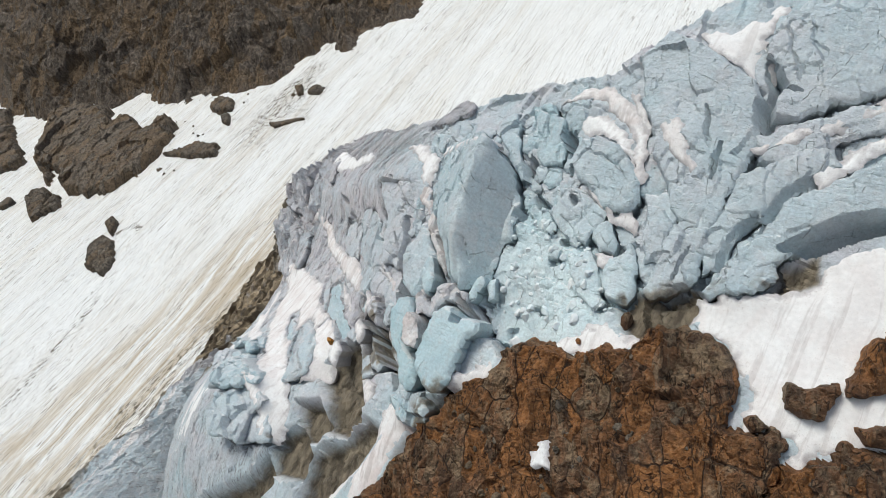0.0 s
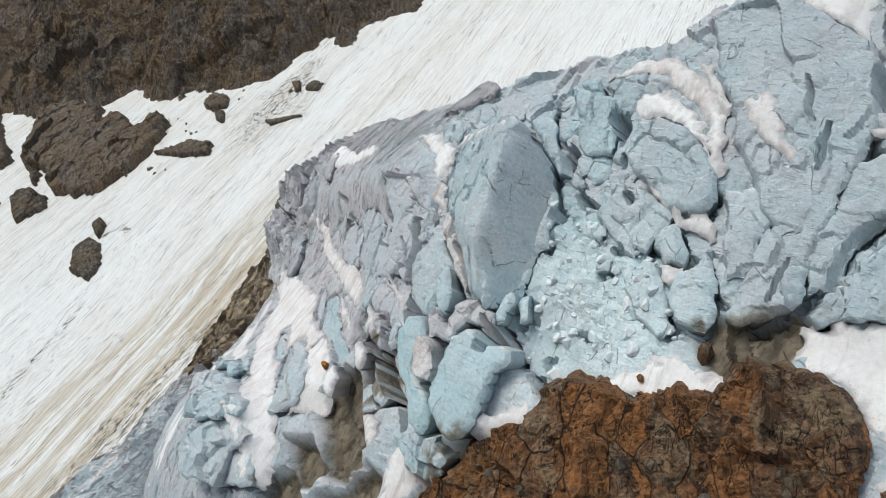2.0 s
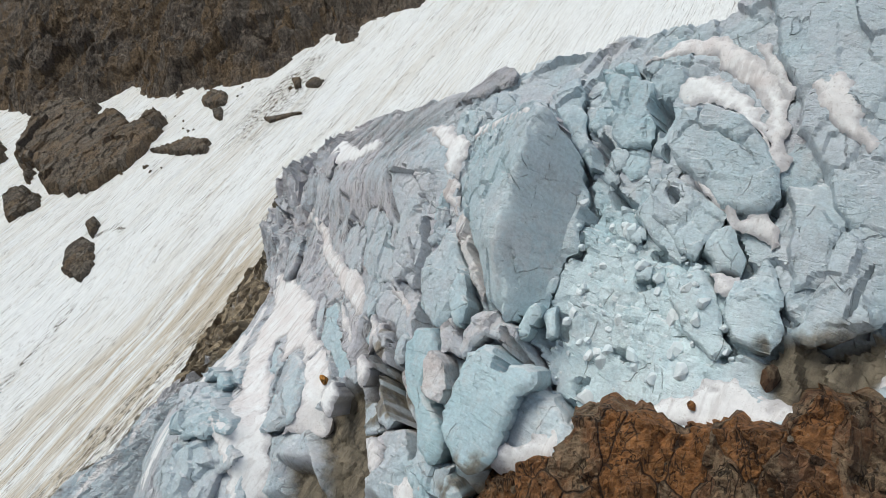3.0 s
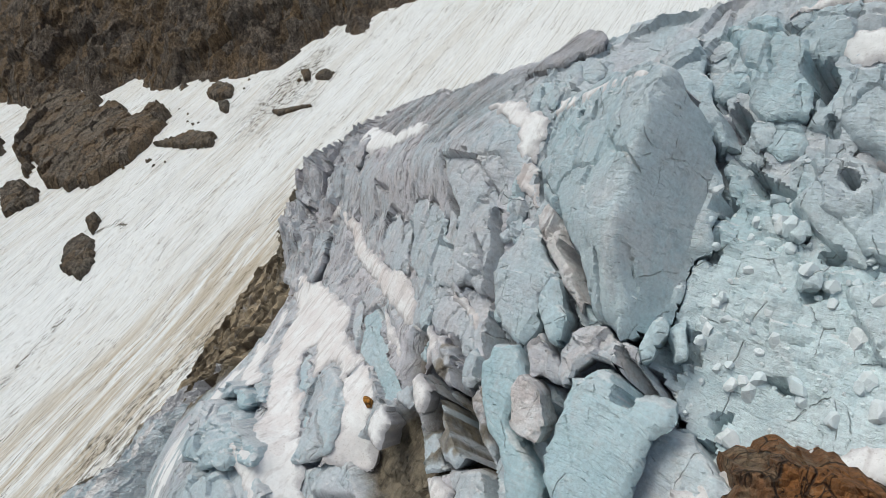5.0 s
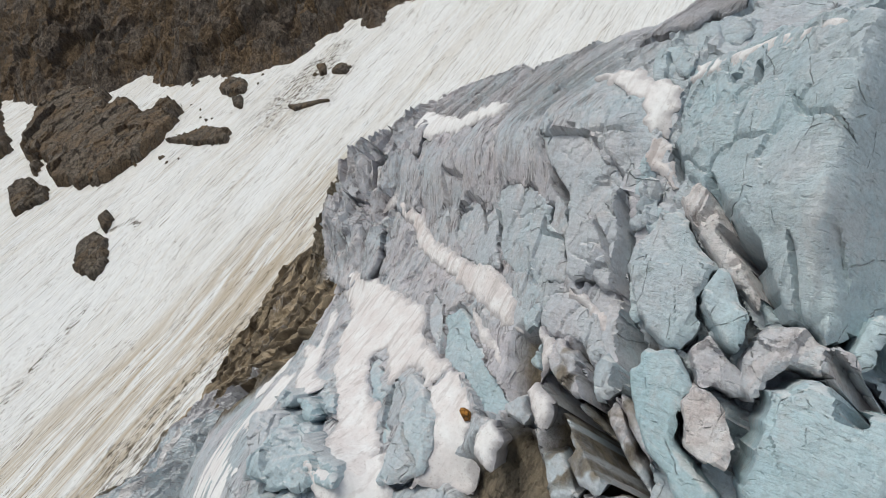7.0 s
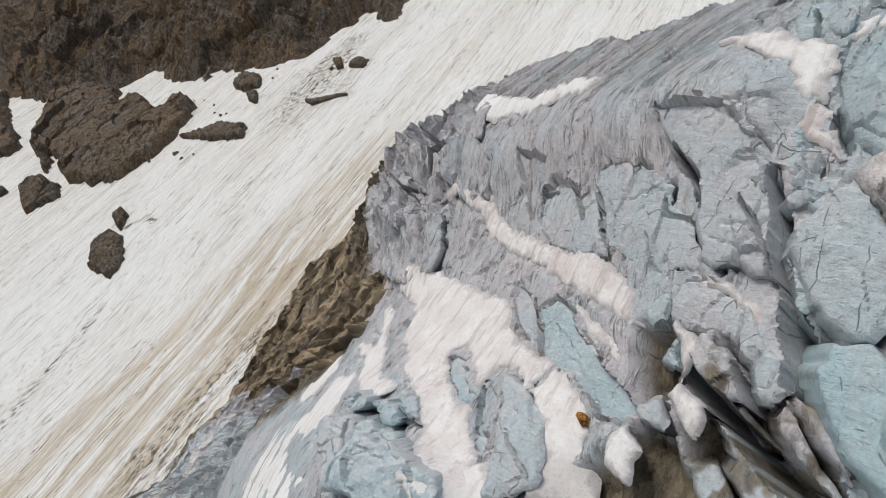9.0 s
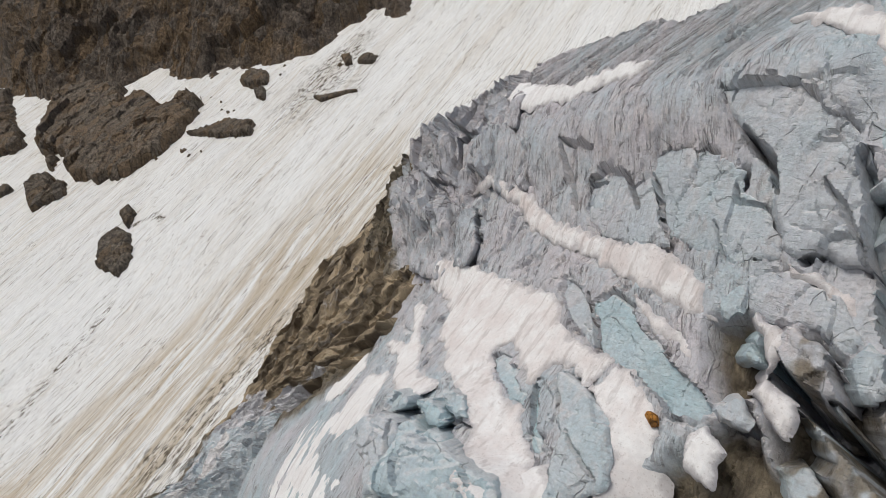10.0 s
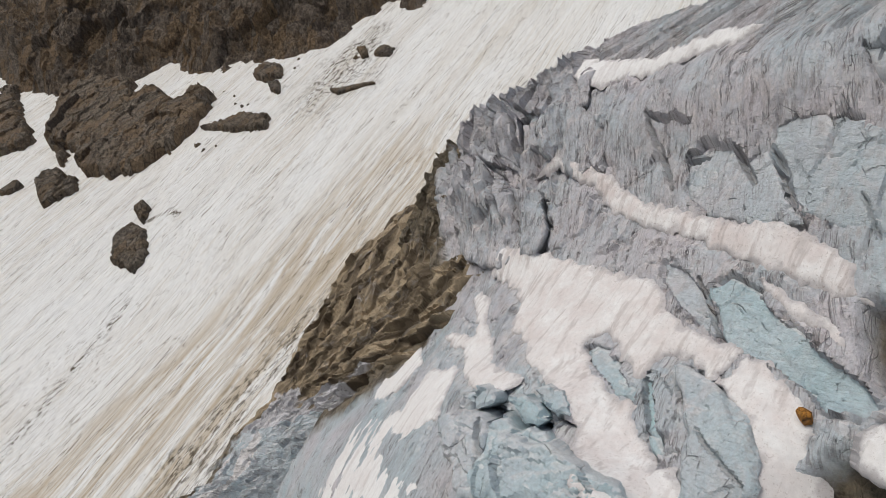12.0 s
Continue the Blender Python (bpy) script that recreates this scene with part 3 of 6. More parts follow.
def stains(s, w):
    mud = np.zeros(s.shape)
    for outline in MUD:
        p = np.array(outline)
        box = (s > p[:, 0].min() - 1.5) & (s < p[:, 0].max() + 1.5) & (w > p[:, 1].min() - 1.5) & (w < p[:, 1].max() + 1.5)
        if box.any():
            mud[box] = np.maximum(mud[box], step(0.9, -0.7, inside(s[box], w[box], outline)))
    mud = np.maximum(mud, step(2.5, -2.0, inside(s + 1.5 * fbm(s / 5, w / 5, 51, 3), w, LEFT_STAIN)))
    dust = 0.75 * step(8, -22, s + 0.5 * w) * step(-24, -6, w) + 0.5 * np.exp(-((s + 6) / 7) ** 2 - ((w + 9) / 5) ** 2) + 0.3 * step(0.1, 0.7, fbm(s / 9, w / 9, 52, 3))
    return mud, np.clip(dust, 0, 1)


def swept(s, w):
    """A number that stays the same along the ice's layers: upright on the face, swept back over the brow."""
    over = np.maximum(0, w - np.interp(s, CREST[:, 0], CREST[:, 1]) + 8.5)
    return s - 2.6 * (np.sqrt(over * over + 6) - 2.45) + 0.25 * w + 0.5 * soft(s / 7, w / 7, 60)


def lumps(s, w, flute, rough=1.0):
    """The broken relief of the ice: flat fractured faces, layers, upright flutes."""
    a, b = s + 0.5 * soft(s / 3, w / 3, 61), w + 0.5 * soft(s / 3, w / 3, 62)
    level = 0.60 * facets(a / 4.6, b / 5.4, 63, 1.3) + 0.34 * facets(a / 1.9, b / 2.5, 68, 1.2) + 0.10 * facets(a / 0.8, b / 0.9, 70, 1.1) + 0.06 * fbm(a / 3.6, b / 4.4, 64, 3)
    q = swept(s, w)
    face = step(-6, -10, w - np.interp(s, CREST[:, 0], CREST[:, 1]))
    slots = step(0.07, 0.015, np.abs(soft(q / 1.9, b / 9.0, 71))) * step(0.1, 0.45, soft(a / 4.1, b / 5.0, 72))
    upright = 0.24 * ridged(q / 4.4, b / 22.0, 65, 2, 0.35) + 0.30 * facets(q / 3.2, b / 5.0, 69, 1.1) * face + 0.10 * facets(q / 1.1, b / 3.4, 75, 1.1) + 0.030 * ridged(q / 0.6, b / 9.0, 66, 2, 0.5) - 0.4 * slots
    torn = step(-44, -56, s) * step(-9, -1, w)
    upright = upright + torn * (1.3 * ridged((a + 0.3 * b) / 3.4, b / 9.0, 73, 3, 0.5) + 1.5 * facets((a + 0.3 * b) / 2.4, b / 5.5, 74, 1.2))
    return rough * (level * (1 - flute) + upright * flute) + 0.02 * fbm(s / 0.8, w / 0.8, 67, 2)


def creases(s, w, flute):
    """Narrow grooves where the ice has parted."""
    out = np.zeros(s.shape)
    a, b = s + 0.45 * fbm(s / 1.9, w / 1.9, 31, 2), w + 0.45 * fbm(s / 1.9, w / 1.9, 32, 2)
    for size, depth, seed in ((5.6, 0.7, 33), (2.3, 0.34, 36), (1.1, 0.12, 39)):
        one, two, _ = cells(a / size, b / (size * (1.25 + 3.0 * flute)), seed)
        broken = step(0.18, 0.5, soft(s / (2.2 * size), w / (2.2 * size), seed + 2))
        out = out + depth * np.exp(-(((two - one) * size / 0.13) ** 2)) * broken
    return out


def pallor(s, w):
    """Freshly crushed, whiter ice round the rubble chute."""
    return np.clip(np.exp(-((s - 17) / 8.5) ** 2 - ((w + 0.15 * (s - 17)) / 8.0) ** 2) * 1.15 + 0.2 * fbm(s / 4, w / 4, 57, 3), 0, 1)


# ---- the snow slope and the rock wall over it ----
u, v = np.meshgrid(np.r_[np.arange(-640, -150, 8), np.arange(-150, 95, 1.0), np.arange(95, 420, 6)], np.r_[np.arange(-420, -120, 8), np.arange(-120, 150, 1.0), np.arange(150, 620, 8)])
middle = 20 + 0.20 * (v + 50)
zone = (0.95 * step(-20, -2, u - middle) * step(40, 14, u - middle) + 0.5 * np.exp(-((u - middle - 26) / 10) ** 2)) * step(62, -5, v)
zone = zone + 0.12 + 0.16 * step(-40, -95, u) + 0.3 * np.exp(-((u + 24) / 14) ** 2 - ((v - 60) / 50) ** 2)
zone = np.clip(zone + 0.22 * fbm(u / 16, v / 90, 71, 3), 0, 1) * step(150, 60, u)
zone = np.maximum(zone, 0.4 * np.exp(-((u - 26 - 0.12 * v) / 7) ** 2) * step(10, 60, v))
grit = step(0.15, 0.75, 0.62 * np.exp(-((u - 47 - 0.06 * v) / 9) ** 2) * step(20, -60, v) + 0.55 * np.exp(-((u + 24) / 22) ** 2 - ((v - 62) / 26) ** 2) + 0.3 * fbm(u / 9, v / 9, 72, 3))
dark, _ = near_line(u + 0.8 * soft(u / 5, v / 5, 75), v, [(-13, -104), (-15.6, -94), (-20.7, -73), (-26.8, -48)])
grit = np.maximum(grit, 1.6 * step(1.6, 0.5, dark))
dark, _ = near_line(u, v + 0.6 * soft(u / 3, v / 3, 77), [(-50, -19), (-43, -13), (-37, -14.5)])
grit = np.maximum(grit, 2.0 * step(1.4, 0.4, dark))
dark = np.exp(-((u + 27) / 11) ** 2 - ((v - 74) / 36) ** 2)
grit = np.maximum(grit, 1.1 * step(0.2, 0.8, dark + 0.25 * fbm(u / 5, v / 9, 76, 3)))
runnels = 0.25 * fbm(u / 2.6, v / 60, 73, 3) + 0.5 * fbm(u / 9, v / 120, 74, 3)
tagged(sheet("ground_snow_slope", u, v, apron(u, v) + runnels, attrs=(("dirt", zone), ("stones", grit)), material=M_SLOPE, matrix=SLOPE), "steep snow slope streaked with brown dust and small stones", "snow", kind="structure")

WALL_EDGE = [(-640, 200), (-409.9, 118.9), (-303.8, 85.5), (-262.1, 70.5), (-208.4, 62.9), (-199.9, 74.3), (-187.7, 78.5), (-161, 72.7), (-150.5, 81.9), (-144.4, 89), (-130.2, 79.6), (-110.1, 74.3), (-94.9, 75.1), (-92.6, 81.8), (-74, 82.7), (-60.3, 85.9), (-48, 90.1), (-42.2, 100), (-46.7, 108.5), (-38.6, 118.6), (-39, 130), (-34.7, 129.4), (-22.2, 116.4), (-14.2, 118.1), (-18.1, 132.5), (-5.9, 142), (7.9, 145.2), (3, 167.2), (6, 190), (30, 300), (30, 640), (-640, 640)]


def crag(u, v, size, seed, turn=0.6):
    """Stepped, fractured rock relief: leaning slabs, ledges and gullies, about as high as its size."""
    a, b = u * math.cos(turn) - v * math.sin(turn), u * math.sin(turn) + v * math.cos(turn)
    a, b = a + 0.30 * size * fbm(u / size, v / size, seed, 3), b + 0.30 * size * fbm(u / size, v / size, seed + 5, 3)
    out = 0.34 * ridged(a / size / 1.2, b / size / 3.0, seed + 9, 4, 0.55)
    for n, part in enumerate((1.2, 0.5, 0.2)):
        out = out + part * 0.75 * facets(a / size / part, b / size / part * 0.55, seed + 20 * n, 1.0)
    return size * 0.55 * out


u, v = np.meshgrid(np.r_[np.arange(-640, -270, 6), np.arange(-270, 30, 0.75)], np.r_[np.arange(60, 190, 0.75), np.arange(190, 640, 6)])
edge = inside(u + 2.2 * fbm(u / 7, v / 7, 81, 4), v + 2.2 * fbm(u / 7, v / 7, 82, 4), WALL_EDGE)
rise = np.where(edge < 0, np.minimum(-edge * 0.62, 26 - edge * 0.25) + 1.0, -edge * 2 + 1.0)
tagged(sheet("rock_wall", u, v, apron(u, v) + rise - 1.5 + 0.8 * crag(u, v, 16, 83, 0.9) * step(1, -10, edge) + 0.45 * crag(u, v, 5, 89, 0.5) * step(1.5, -2, edge), edge < 2.0, material=M_WALL, matrix=SLOPE, smooth=False), "dark brown fractured mountain rock wall", "cliff", kind="structure")


SERACS, PATCHES, OUTLINES, COVER = [], [], [], []
TOP_S, TOP_W, TOP_CELL = -110.0, -64.0, 0.25
TOP_GRID = grid(TOP_S, 62, TOP_W, 46, TOP_CELL)
TOP = flank(*TOP_GRID) - 1.2


def raise_top(s, w, h, lay=False):
    """Notes how high the ice stands, so that snow can lie on it."""
    i, j = np.rint((w - TOP_W) / TOP_CELL).astype(int), np.rint((s - TOP_S) / TOP_CELL).astype(int)
    ok = (i >= 0) & (j >= 0) & (i < TOP.shape[0]) & (j < TOP.shape[1])
    if lay:
        TOP[i[ok], j[ok]] = h[ok]
    else:
        np.maximum.at(TOP, (i[ok], j[ok]), h[ok])


def smoothed(z, r):
    for axis in (0, 1):
        for _ in range(2):
            pad = [(r + 1, r) if n == axis else (0, 0) for n in (0, 1)]
            c = np.cumsum(np.pad(z, pad, mode="edge"), axis)
            z = (np.take(c, range(2 * r + 1, c.shape[axis]), axis) - np.take(c, range(0, c.shape[axis] - 2 * r - 1), axis)) / (2 * r + 1)
    return z


def lying(z):
    """Looks heights up in a noted surface."""
    def at(s, w):
        x, y = np.clip((s - TOP_S) / TOP_CELL, 0, z.shape[1] - 2), np.clip((w - TOP_W) / TOP_CELL, 0, z.shape[0] - 2)
        i, j = y.astype(int), x.astype(int)
        v, u = y - i, x - j
        return (z[i, j] * (1 - u) + z[i, j + 1] * u) * (1 - v) + (z[i + 1, j] * (1 - u) + z[i + 1, j + 1] * u) * v

    return at


# ---- things on the ice ----
def build(name, co, faces, attrs, material, matrix, smooth=True):
    """A mesh object from places, faces of three or four corners, and values at the places."""
    me = bpy.data.meshes.new(name)
    sizes = np.concatenate([np.full(len(f), f.shape[1], np.int32) for f in faces])
    loops = np.concatenate([f.ravel() for f in faces]).astype(np.int32)
    me.vertices.add(len(co))
    me.vertices.foreach_set("co", co.astype(np.float32).ravel())
    me.loops.add(len(loops))
    me.loops.foreach_set("vertex_index", loops)
    me.polygons.add(len(sizes))
    me.polygons.foreach_set("loop_start", np.r_[0, np.cumsum(sizes)[:-1]].astype(np.int32))
    me.polygons.foreach_set("use_smooth", np.full(len(sizes), smooth))
    for key, value in attrs:
        me.attributes.new(key, "FLOAT", "POINT").data.foreach_set("value", value.astype(np.float32))
    me.update(calc_edges=True)
    me.validate()
    if smooth:
        me.set_sharp_from_angle(angle=radians(38))
    me.materials.append(material)
    ob = new(name, me)
    ob.matrix_world = matrix
    return ob


def mound(name, outline, lift, edge, cell, material, attrs, shape, wobble=0.35, sink=3.4, skirt=0.25, matrix=ICE, base=flank, swing=2.4, smooth=True, fall=0.0):
    """A body that stands out of a surface within an outline: a little rounded at its rim, with steep sides that go down into the surface."""
    p = np.array(outline, float)
    if matrix is ICE:
        cell = max(cell, math.sqrt(np.ptp(p[:, 0]) * np.ptp(p[:, 1]) / 40000))
    pad = wobble * 2 + 3 * cell
    s, w = grid(p[:, 0].min() - pad, p[:, 0].max() + pad, p[:, 1].min() - pad, p[:, 1].max() + pad, cell)
    seed = int(abs(p.sum()) * 10) % 997
    jag = 0.35 * wobble * (ridged(s / swing * 1.3, w / swing * 1.3, seed + 6, 2) - 0.2)
    d = inside(s + wobble * fbm(s / swing, w / swing, seed, 3, 0.4) + jag, w + wobble * fbm(s / swing, w / swing, seed + 3, 3, 0.4) - jag, outline)
    gw, gs = np.gradient(d, cell)
    size = np.hypot(gs, gw) + 1e-6
    gs, gw = gs / size, gw / size
    rim = np.abs(d) < 0.55 * cell
    s, w, d = np.where(rim, s - d * gs, s), np.where(rim, w - d * gw, w), np.where(rim, 0.0, d)
    t = np.clip(1 + d / edge, 0, 1)
    h = base(s, w) + (lift(s, w) if callable(lift) else lift) - (fall or 0.8 * edge) * (1 - np.sqrt(np.maximum(0, 1 - t * t))) + shape(s, w, d)
    keep = d <= 0
    if name == "serac":
        raise_top(s[keep], w[keep], h[keep])
    idx = np.arange(s.size).reshape(s.shape)
    quads = np.stack([idx[:-1, :-1], idx[:-1, 1:], idx[1:, 1:], idx[1:, :-1]], -1).reshape(-1, 4)
    kept = keep.ravel()[quads]
    three = quads[kept.sum(1) == 3]
    three = three[keep.ravel()[three]].reshape(-1, 3)
    quads = quads[kept.all(1)]
    sides = np.concatenate([np.stack([f[:, n], f[:, (n + 1) % f.shape[1]]], 1) for f in (quads, three) for n in range(f.shape[1])])
    code = sides[:, 0].astype(np.int64) * s.size + sides[:, 1]
    open_sides = sides[~np.isin(code, sides[:, 1].astype(np.int64) * s.size + sides[:, 0])]
    co = np.stack([s, w, h], -1).reshape(-1, 3)
    border = np.unique(open_sides)
    out = np.stack([gs.ravel()[border], gw.ravel()[border]], -1)
    rings, source = [], np.arange(len(co))
    for part in (0.2, 0.55, 1.0):
        low = co[border].copy()
        bulge = 0.25 * soft(low[:, 0] / 0.7, low[:, 1] / 0.7 + 9 * part, seed + 5)
        low[:, :2] += out * (skirt * (part ** 0.7 + bulge))[:, None]
        low[:, 2] -= sink * part
        if matrix is ICE:
            low[:, 0] -= 0.70 * sink * part
            low[:, 1] += 0.22 * sink * part
        rings.append(low)
    where = np.zeros(len(co), np.int64)
    where[border] = np.arange(len(border))
    total, walls, above = len(co), [], open_sides
    for n in range(3):
        below = total + n * len(border) + where[open_sides]
        walls.append(np.stack([above[:, 1], above[:, 0], below[:, 0], below[:, 1]], 1))
        above = below
    co = np.concatenate([co, *rings])
    source = np.concatenate([source, border, border, border])
    attrs = (*attrs, ("rim", lambda s, w: 1 + np.clip(d / 1.3, -1, 0)))
    values = [(key, (value(s, w) if callable(value) else np.full(s.shape, float(value))).ravel()[source]) for key, value in attrs]
    faces = [f for f in (quads, three, *walls) if len(f)]
    used = np.zeros(len(co), bool)
    for f in faces:
        used[f] = True
    back = np.cumsum(used) - 1
    return build(name, co[used], [back[f] for f in faces], [(key, value[used]) for key, value in values], material, matrix, smooth)


def serac(outline, lift, **how):
    SERACS.append((outline, lift, how))
    if how.pop("keep_clear", True):
        OUTLINES.append(outline)


def build_serac(number, outline, lift, edge=0.8, blue=0.6, dust=0.0, flute=0.0, snow=0.0, rough=0.6, label=""):
    seed = number * 7 + 100
    p = np.array(outline, float)
    mid = p.mean(0)
    tilt = (0.14 * (lattice(np.array(seed), np.array(1), 5) - 0.5), 0.14 * (lattice(np.array(seed), np.array(2), 5) - 0.5))
    tall = 2.0 if callable(lift) else max(0.0, lift)

    def shape(s, w, d):
        own = lumps(s, w, flute, rough * (1 - 0.5 * pallor(s, w))) + 0.12 * fbm(s / 3.3, w / 3.3, seed, 3)
        own = own + 0.14 * np.sqrt(np.clip(-d, 0, 3.0))
        return own - 0.2 - 0.05 * tall + tilt[0] * (s - mid[0]) + tilt[1] * (w - mid[1]) - cleft(s, w) * 0.9 - creases(s, w, flute) * (0.5 + 0.5 * rough) * (1 - 0.6 * pallor(s, w))

    def muddy(s, w):
        return 0.75 * stains(s, w)[0] * step(0.1, 0.6, 0.5 + fbm(s / 2, w / 2, seed + 1, 3))

    def grime(s, w):
        return np.clip(dust + 0.3 * fbm(s / 3, w / 5, seed + 2, 3), 0, 1)

    ob = mound("serac", outline, lift, 0.42 * edge, 0.14, M_ICE, (("blue", blue), ("dust", grime), ("flute", flute), ("snow", snow), ("dirt", muddy), ("pale", pallor), ("fol", swept)), shape, sink=3.4 + 1.2 * tall + (2.5 if callable(lift) else 0))
    return tagged(ob, label, "serac", "seracs of the icefall")


def snow_patch(outline, dust=0.2):
    PATCHES.append((outline, dust))
    COVER.append(outline)


def build_patch(number, outline, dust, base):
    seed = number * 11 + 900

    def shape(s, w, d):
        return 0.07 * fbm(s / 4.5, w / 4.5, seed, 2) + 0.02 * fbm(s / 0.7, w / 0.7, seed + 1, 3) + 0.05 * np.clip(-d, 0, 2.5)

    words = "pinkish dusty old snow lying on the ice" if dust > 0.5 else "dirty white snow lying on a ledge of the ice" if dust > 0.25 else "clean white snow lying on the ice"
    ob = mound("snow_patch", outline, 0.24, 1.2, 0.15, M_SNOW, (("dust", dust),), shape, 0.4, 0.9, -0.2, swing=1.3, fall=0.34, base=base)
    return tagged(ob, words, "snow", "snow patches on the icefall")


def snow_block(outline, lift, dust):
    """A thick slab of old snow that hangs between the ice blocks."""
    def shape(s, w, d):
        return 0.16 * facets(s / 1.3, w / 1.6, 931) + 0.04 * fbm(s / 0.7, w / 0.7, 933, 3) + 0.25 * np.sqrt(np.clip(-d, 0, 1.5))

    return tagged(mound("snow_block", outline, lift, 0.45, 0.09, M_SNOW, (("dust", dust),), shape, 0.2, 3.0 + lift, -0.25, swing=1.2), "thick slab of dirty white snow among the ice blocks", "snow")


def big_lift(s, w):
    """The great block stands out towards one edge, then turns back steeply."""
    rise, back = 2 + 0.42 * s, np.maximum(0.2, 5.6 - 4.0 * (s - 8.6))
    return -0.8 * np.log(np.exp(-rise / 0.8) + np.exp(-back / 0.8)) - 0.5 * np.maximum(0, 3 - w) * step(9.4, 8.6, s)


serac([(-3.3, 6.7), (-4.8, 8.7), (-5.7, 11.1), (-5.4, 12.8), (-5, 14.1), (-1.6, 14.4), (1.7, 14.4), (5.2, 14), (7.1, 13.5), (8.7, 12.7), (9, 11.9), (9.3, 11.8), (9.6, 11.3), (9.9, 10.3), (10.2, 8.6), (10.7, 6.4), (11.1, 4.3), (10.4, 3.8), (10.3, 2.5), (10.5, 0.9), (10, -0.2), (9.8, -0.7), (9.7, -1.7), (9.5, -2.4), (9.3, -2.9), (9.1, -3), (7.7, -2.1), (7.2, -2), (6.2, -0.6), (5.1, 0.5), (4.6, 1.2), (3.6, 2.2), (2.5, 3), (0.3, 4.4), (-1.5, 5.2)], big_lift, edge=1.3, blue=0.7, dust=0.12, rough=0.55, label="massive rounded blue-grey serac with a smooth face")
serac([(11.6, -8), (12.7, -6.4), (14.5, -6.3), (16.3, -7.4), (17.8, -7.7), (17.6, -9.7), (16.3, -10.8), (15.5, -11.7), (14, -12.2), (12.8, -12), (11.9, -10.1)], 0.9, edge=1.2, blue=0.35, snow=0.45, rough=0.5, label="crushed white ice ramp beside a rounded serac")
serac([(-4, 0.5), (-3.5, 2.1), (-3.2, 3), (-2, 3.3), (-0.1, 1.9), (1.7, 0.4), (1.4, -0.1), (1.4, -1.2), (1.6, -2.2), (2.2, -2.9), (2.3, -3.8), (1.7, -5), (0.8, -4.9), (-0.8, -4.3), (-2, -3.8), (-3.2, -1.8), (-4.2, -0.7)], 0.8, edge=1.0, blue=0.6, dust=0.15, rough=0.5, label="upright greenish-blue ice column with a rounded top")
serac([(-1.8, 4.1), (-0.6, 4.9), (1.2, 3.8), (2.7, 1.9), (3.9, 0.1), (4.7, -0.8), (4.8, -1.6), (3.6, -0.9), (2.4, 0.2), (0.6, 1.7), (-0.8, 2.9)], 1.0, rough=1.2, edge=0.4, blue=0.1, dust=0.7, snow=0.6, label="leaning pinkish snow-crusted ice slab")
serac([(2.4, -1.5), (2.7, -0.7), (3.1, -0.5), (4, -1.4), (5.1, -2.3), (5.8, -3.1), (5.8, -3.8), (5.7, -4.6), (5.1, -4.4), (4.2, -3.5), (3.1, -2.7)], 2.6, edge=0.8, blue=0.75, rough=0.3, label="small pointed tusk of pale blue ice")
serac([(-0.1, -7.4), (0.2, -5.8), (2, -5.4), (3.2, -6.2), (3.6, -7.2), (3.5, -8.7), (3.6, -9.8), (5.6, -11), (6.9, -11.6), (7.9, -12.2), (8.2, -13.6), (7.6, -14.5), (6.3, -14.1), (5.1, -12.6), (3.3, -11.3), (1.2, -9.4)], 2, edge=1.1, blue=1.0, rough=0.15, label="smooth bright blue ice tusk with a rounded head")
serac([(4.3, -8.1), (4.7, -7.2), (5.8, -7.2), (6.6, -7.5), (7.1, -8.4), (7.5, -8.9), (7.4, -9.8), (7.3, -10.4), (6.3, -10.4), (5.1, -9.9), (4.9, -8.9)], 3.2, edge=0.6, blue=0.1, dust=1.0, snow=0.6, label="pinkish snow-crusted ice boulder lodged among seracs")
serac([(8, -6), (9.3, -4.9), (11.3, -4.7), (12.3, -5.4), (13.9, -5.1), (14.6, -6.2), (14.2, -7), (13.5, -8.2), (13.9, -9.8), (14, -11.4), (13.5, -13), (12.6, -13.5), (11.1, -13.2), (9.4, -12.1), (8.5, -11), (8.6, -9.5), (8.2, -7.8)], 3.3, edge=1.4, blue=0.9, rough=0.2, label="large rounded bright blue serac with a flat top")
serac([(10, -4.3), (11, -4.1), (11.7, -5.5), (11.9, -6.7), (11.6, -7), (10.8, -5.6)], 2.2, rough=1.2, edge=0.6, blue=0.3, dust=0.7, label="pink-grey ice flake leaning on a rounded serac")
serac([(5.8, -4), (6.5, -2.9), (7.8, -2.2), (8.6, -2.8), (9.4, -2.8), (10.5, -2.8), (11, -3.7), (9.9, -4.2), (8.6, -4.4), (7.4, -5.2), (6.9, -6.5), (5.9, -5.9), (5.7, -4.7)], 1.9, rough=1.4, edge=0.8, blue=0.2, dust=1.0, label="crumbled ice shelf dusted with pink grit")
serac([(2.9, -5), (3.6, -3.8), (4.7, -4.8), (5.5, -5.1), (6.4, -6.4), (5.8, -6.7), (4.4, -6.6), (3.4, -6)], 1.6, rough=1.4, edge=0.7, blue=0.1, dust=1.0, label="broken pinkish ice ledge beside a blue tusk")
serac([(9.9, -1.8), (10.1, -0.8), (10.6, -0.5), (11, -1.1), (11.3, -2.2), (11.2, -3.2), (10.7, -3.3), (10.2, -2.7)], 1.5, edge=0.8, blue=0.8, rough=0.3, label="rounded finger of pale blue ice")
serac([(10.8, -1.3), (10.8, -0.3), (11.3, 0.2), (11.8, -0.8), (12.1, -2.2), (11.6, -2.6)], 0.2, edge=0.5, blue=0.75, rough=0.3, label="upright pale blue ice block beside rubble")
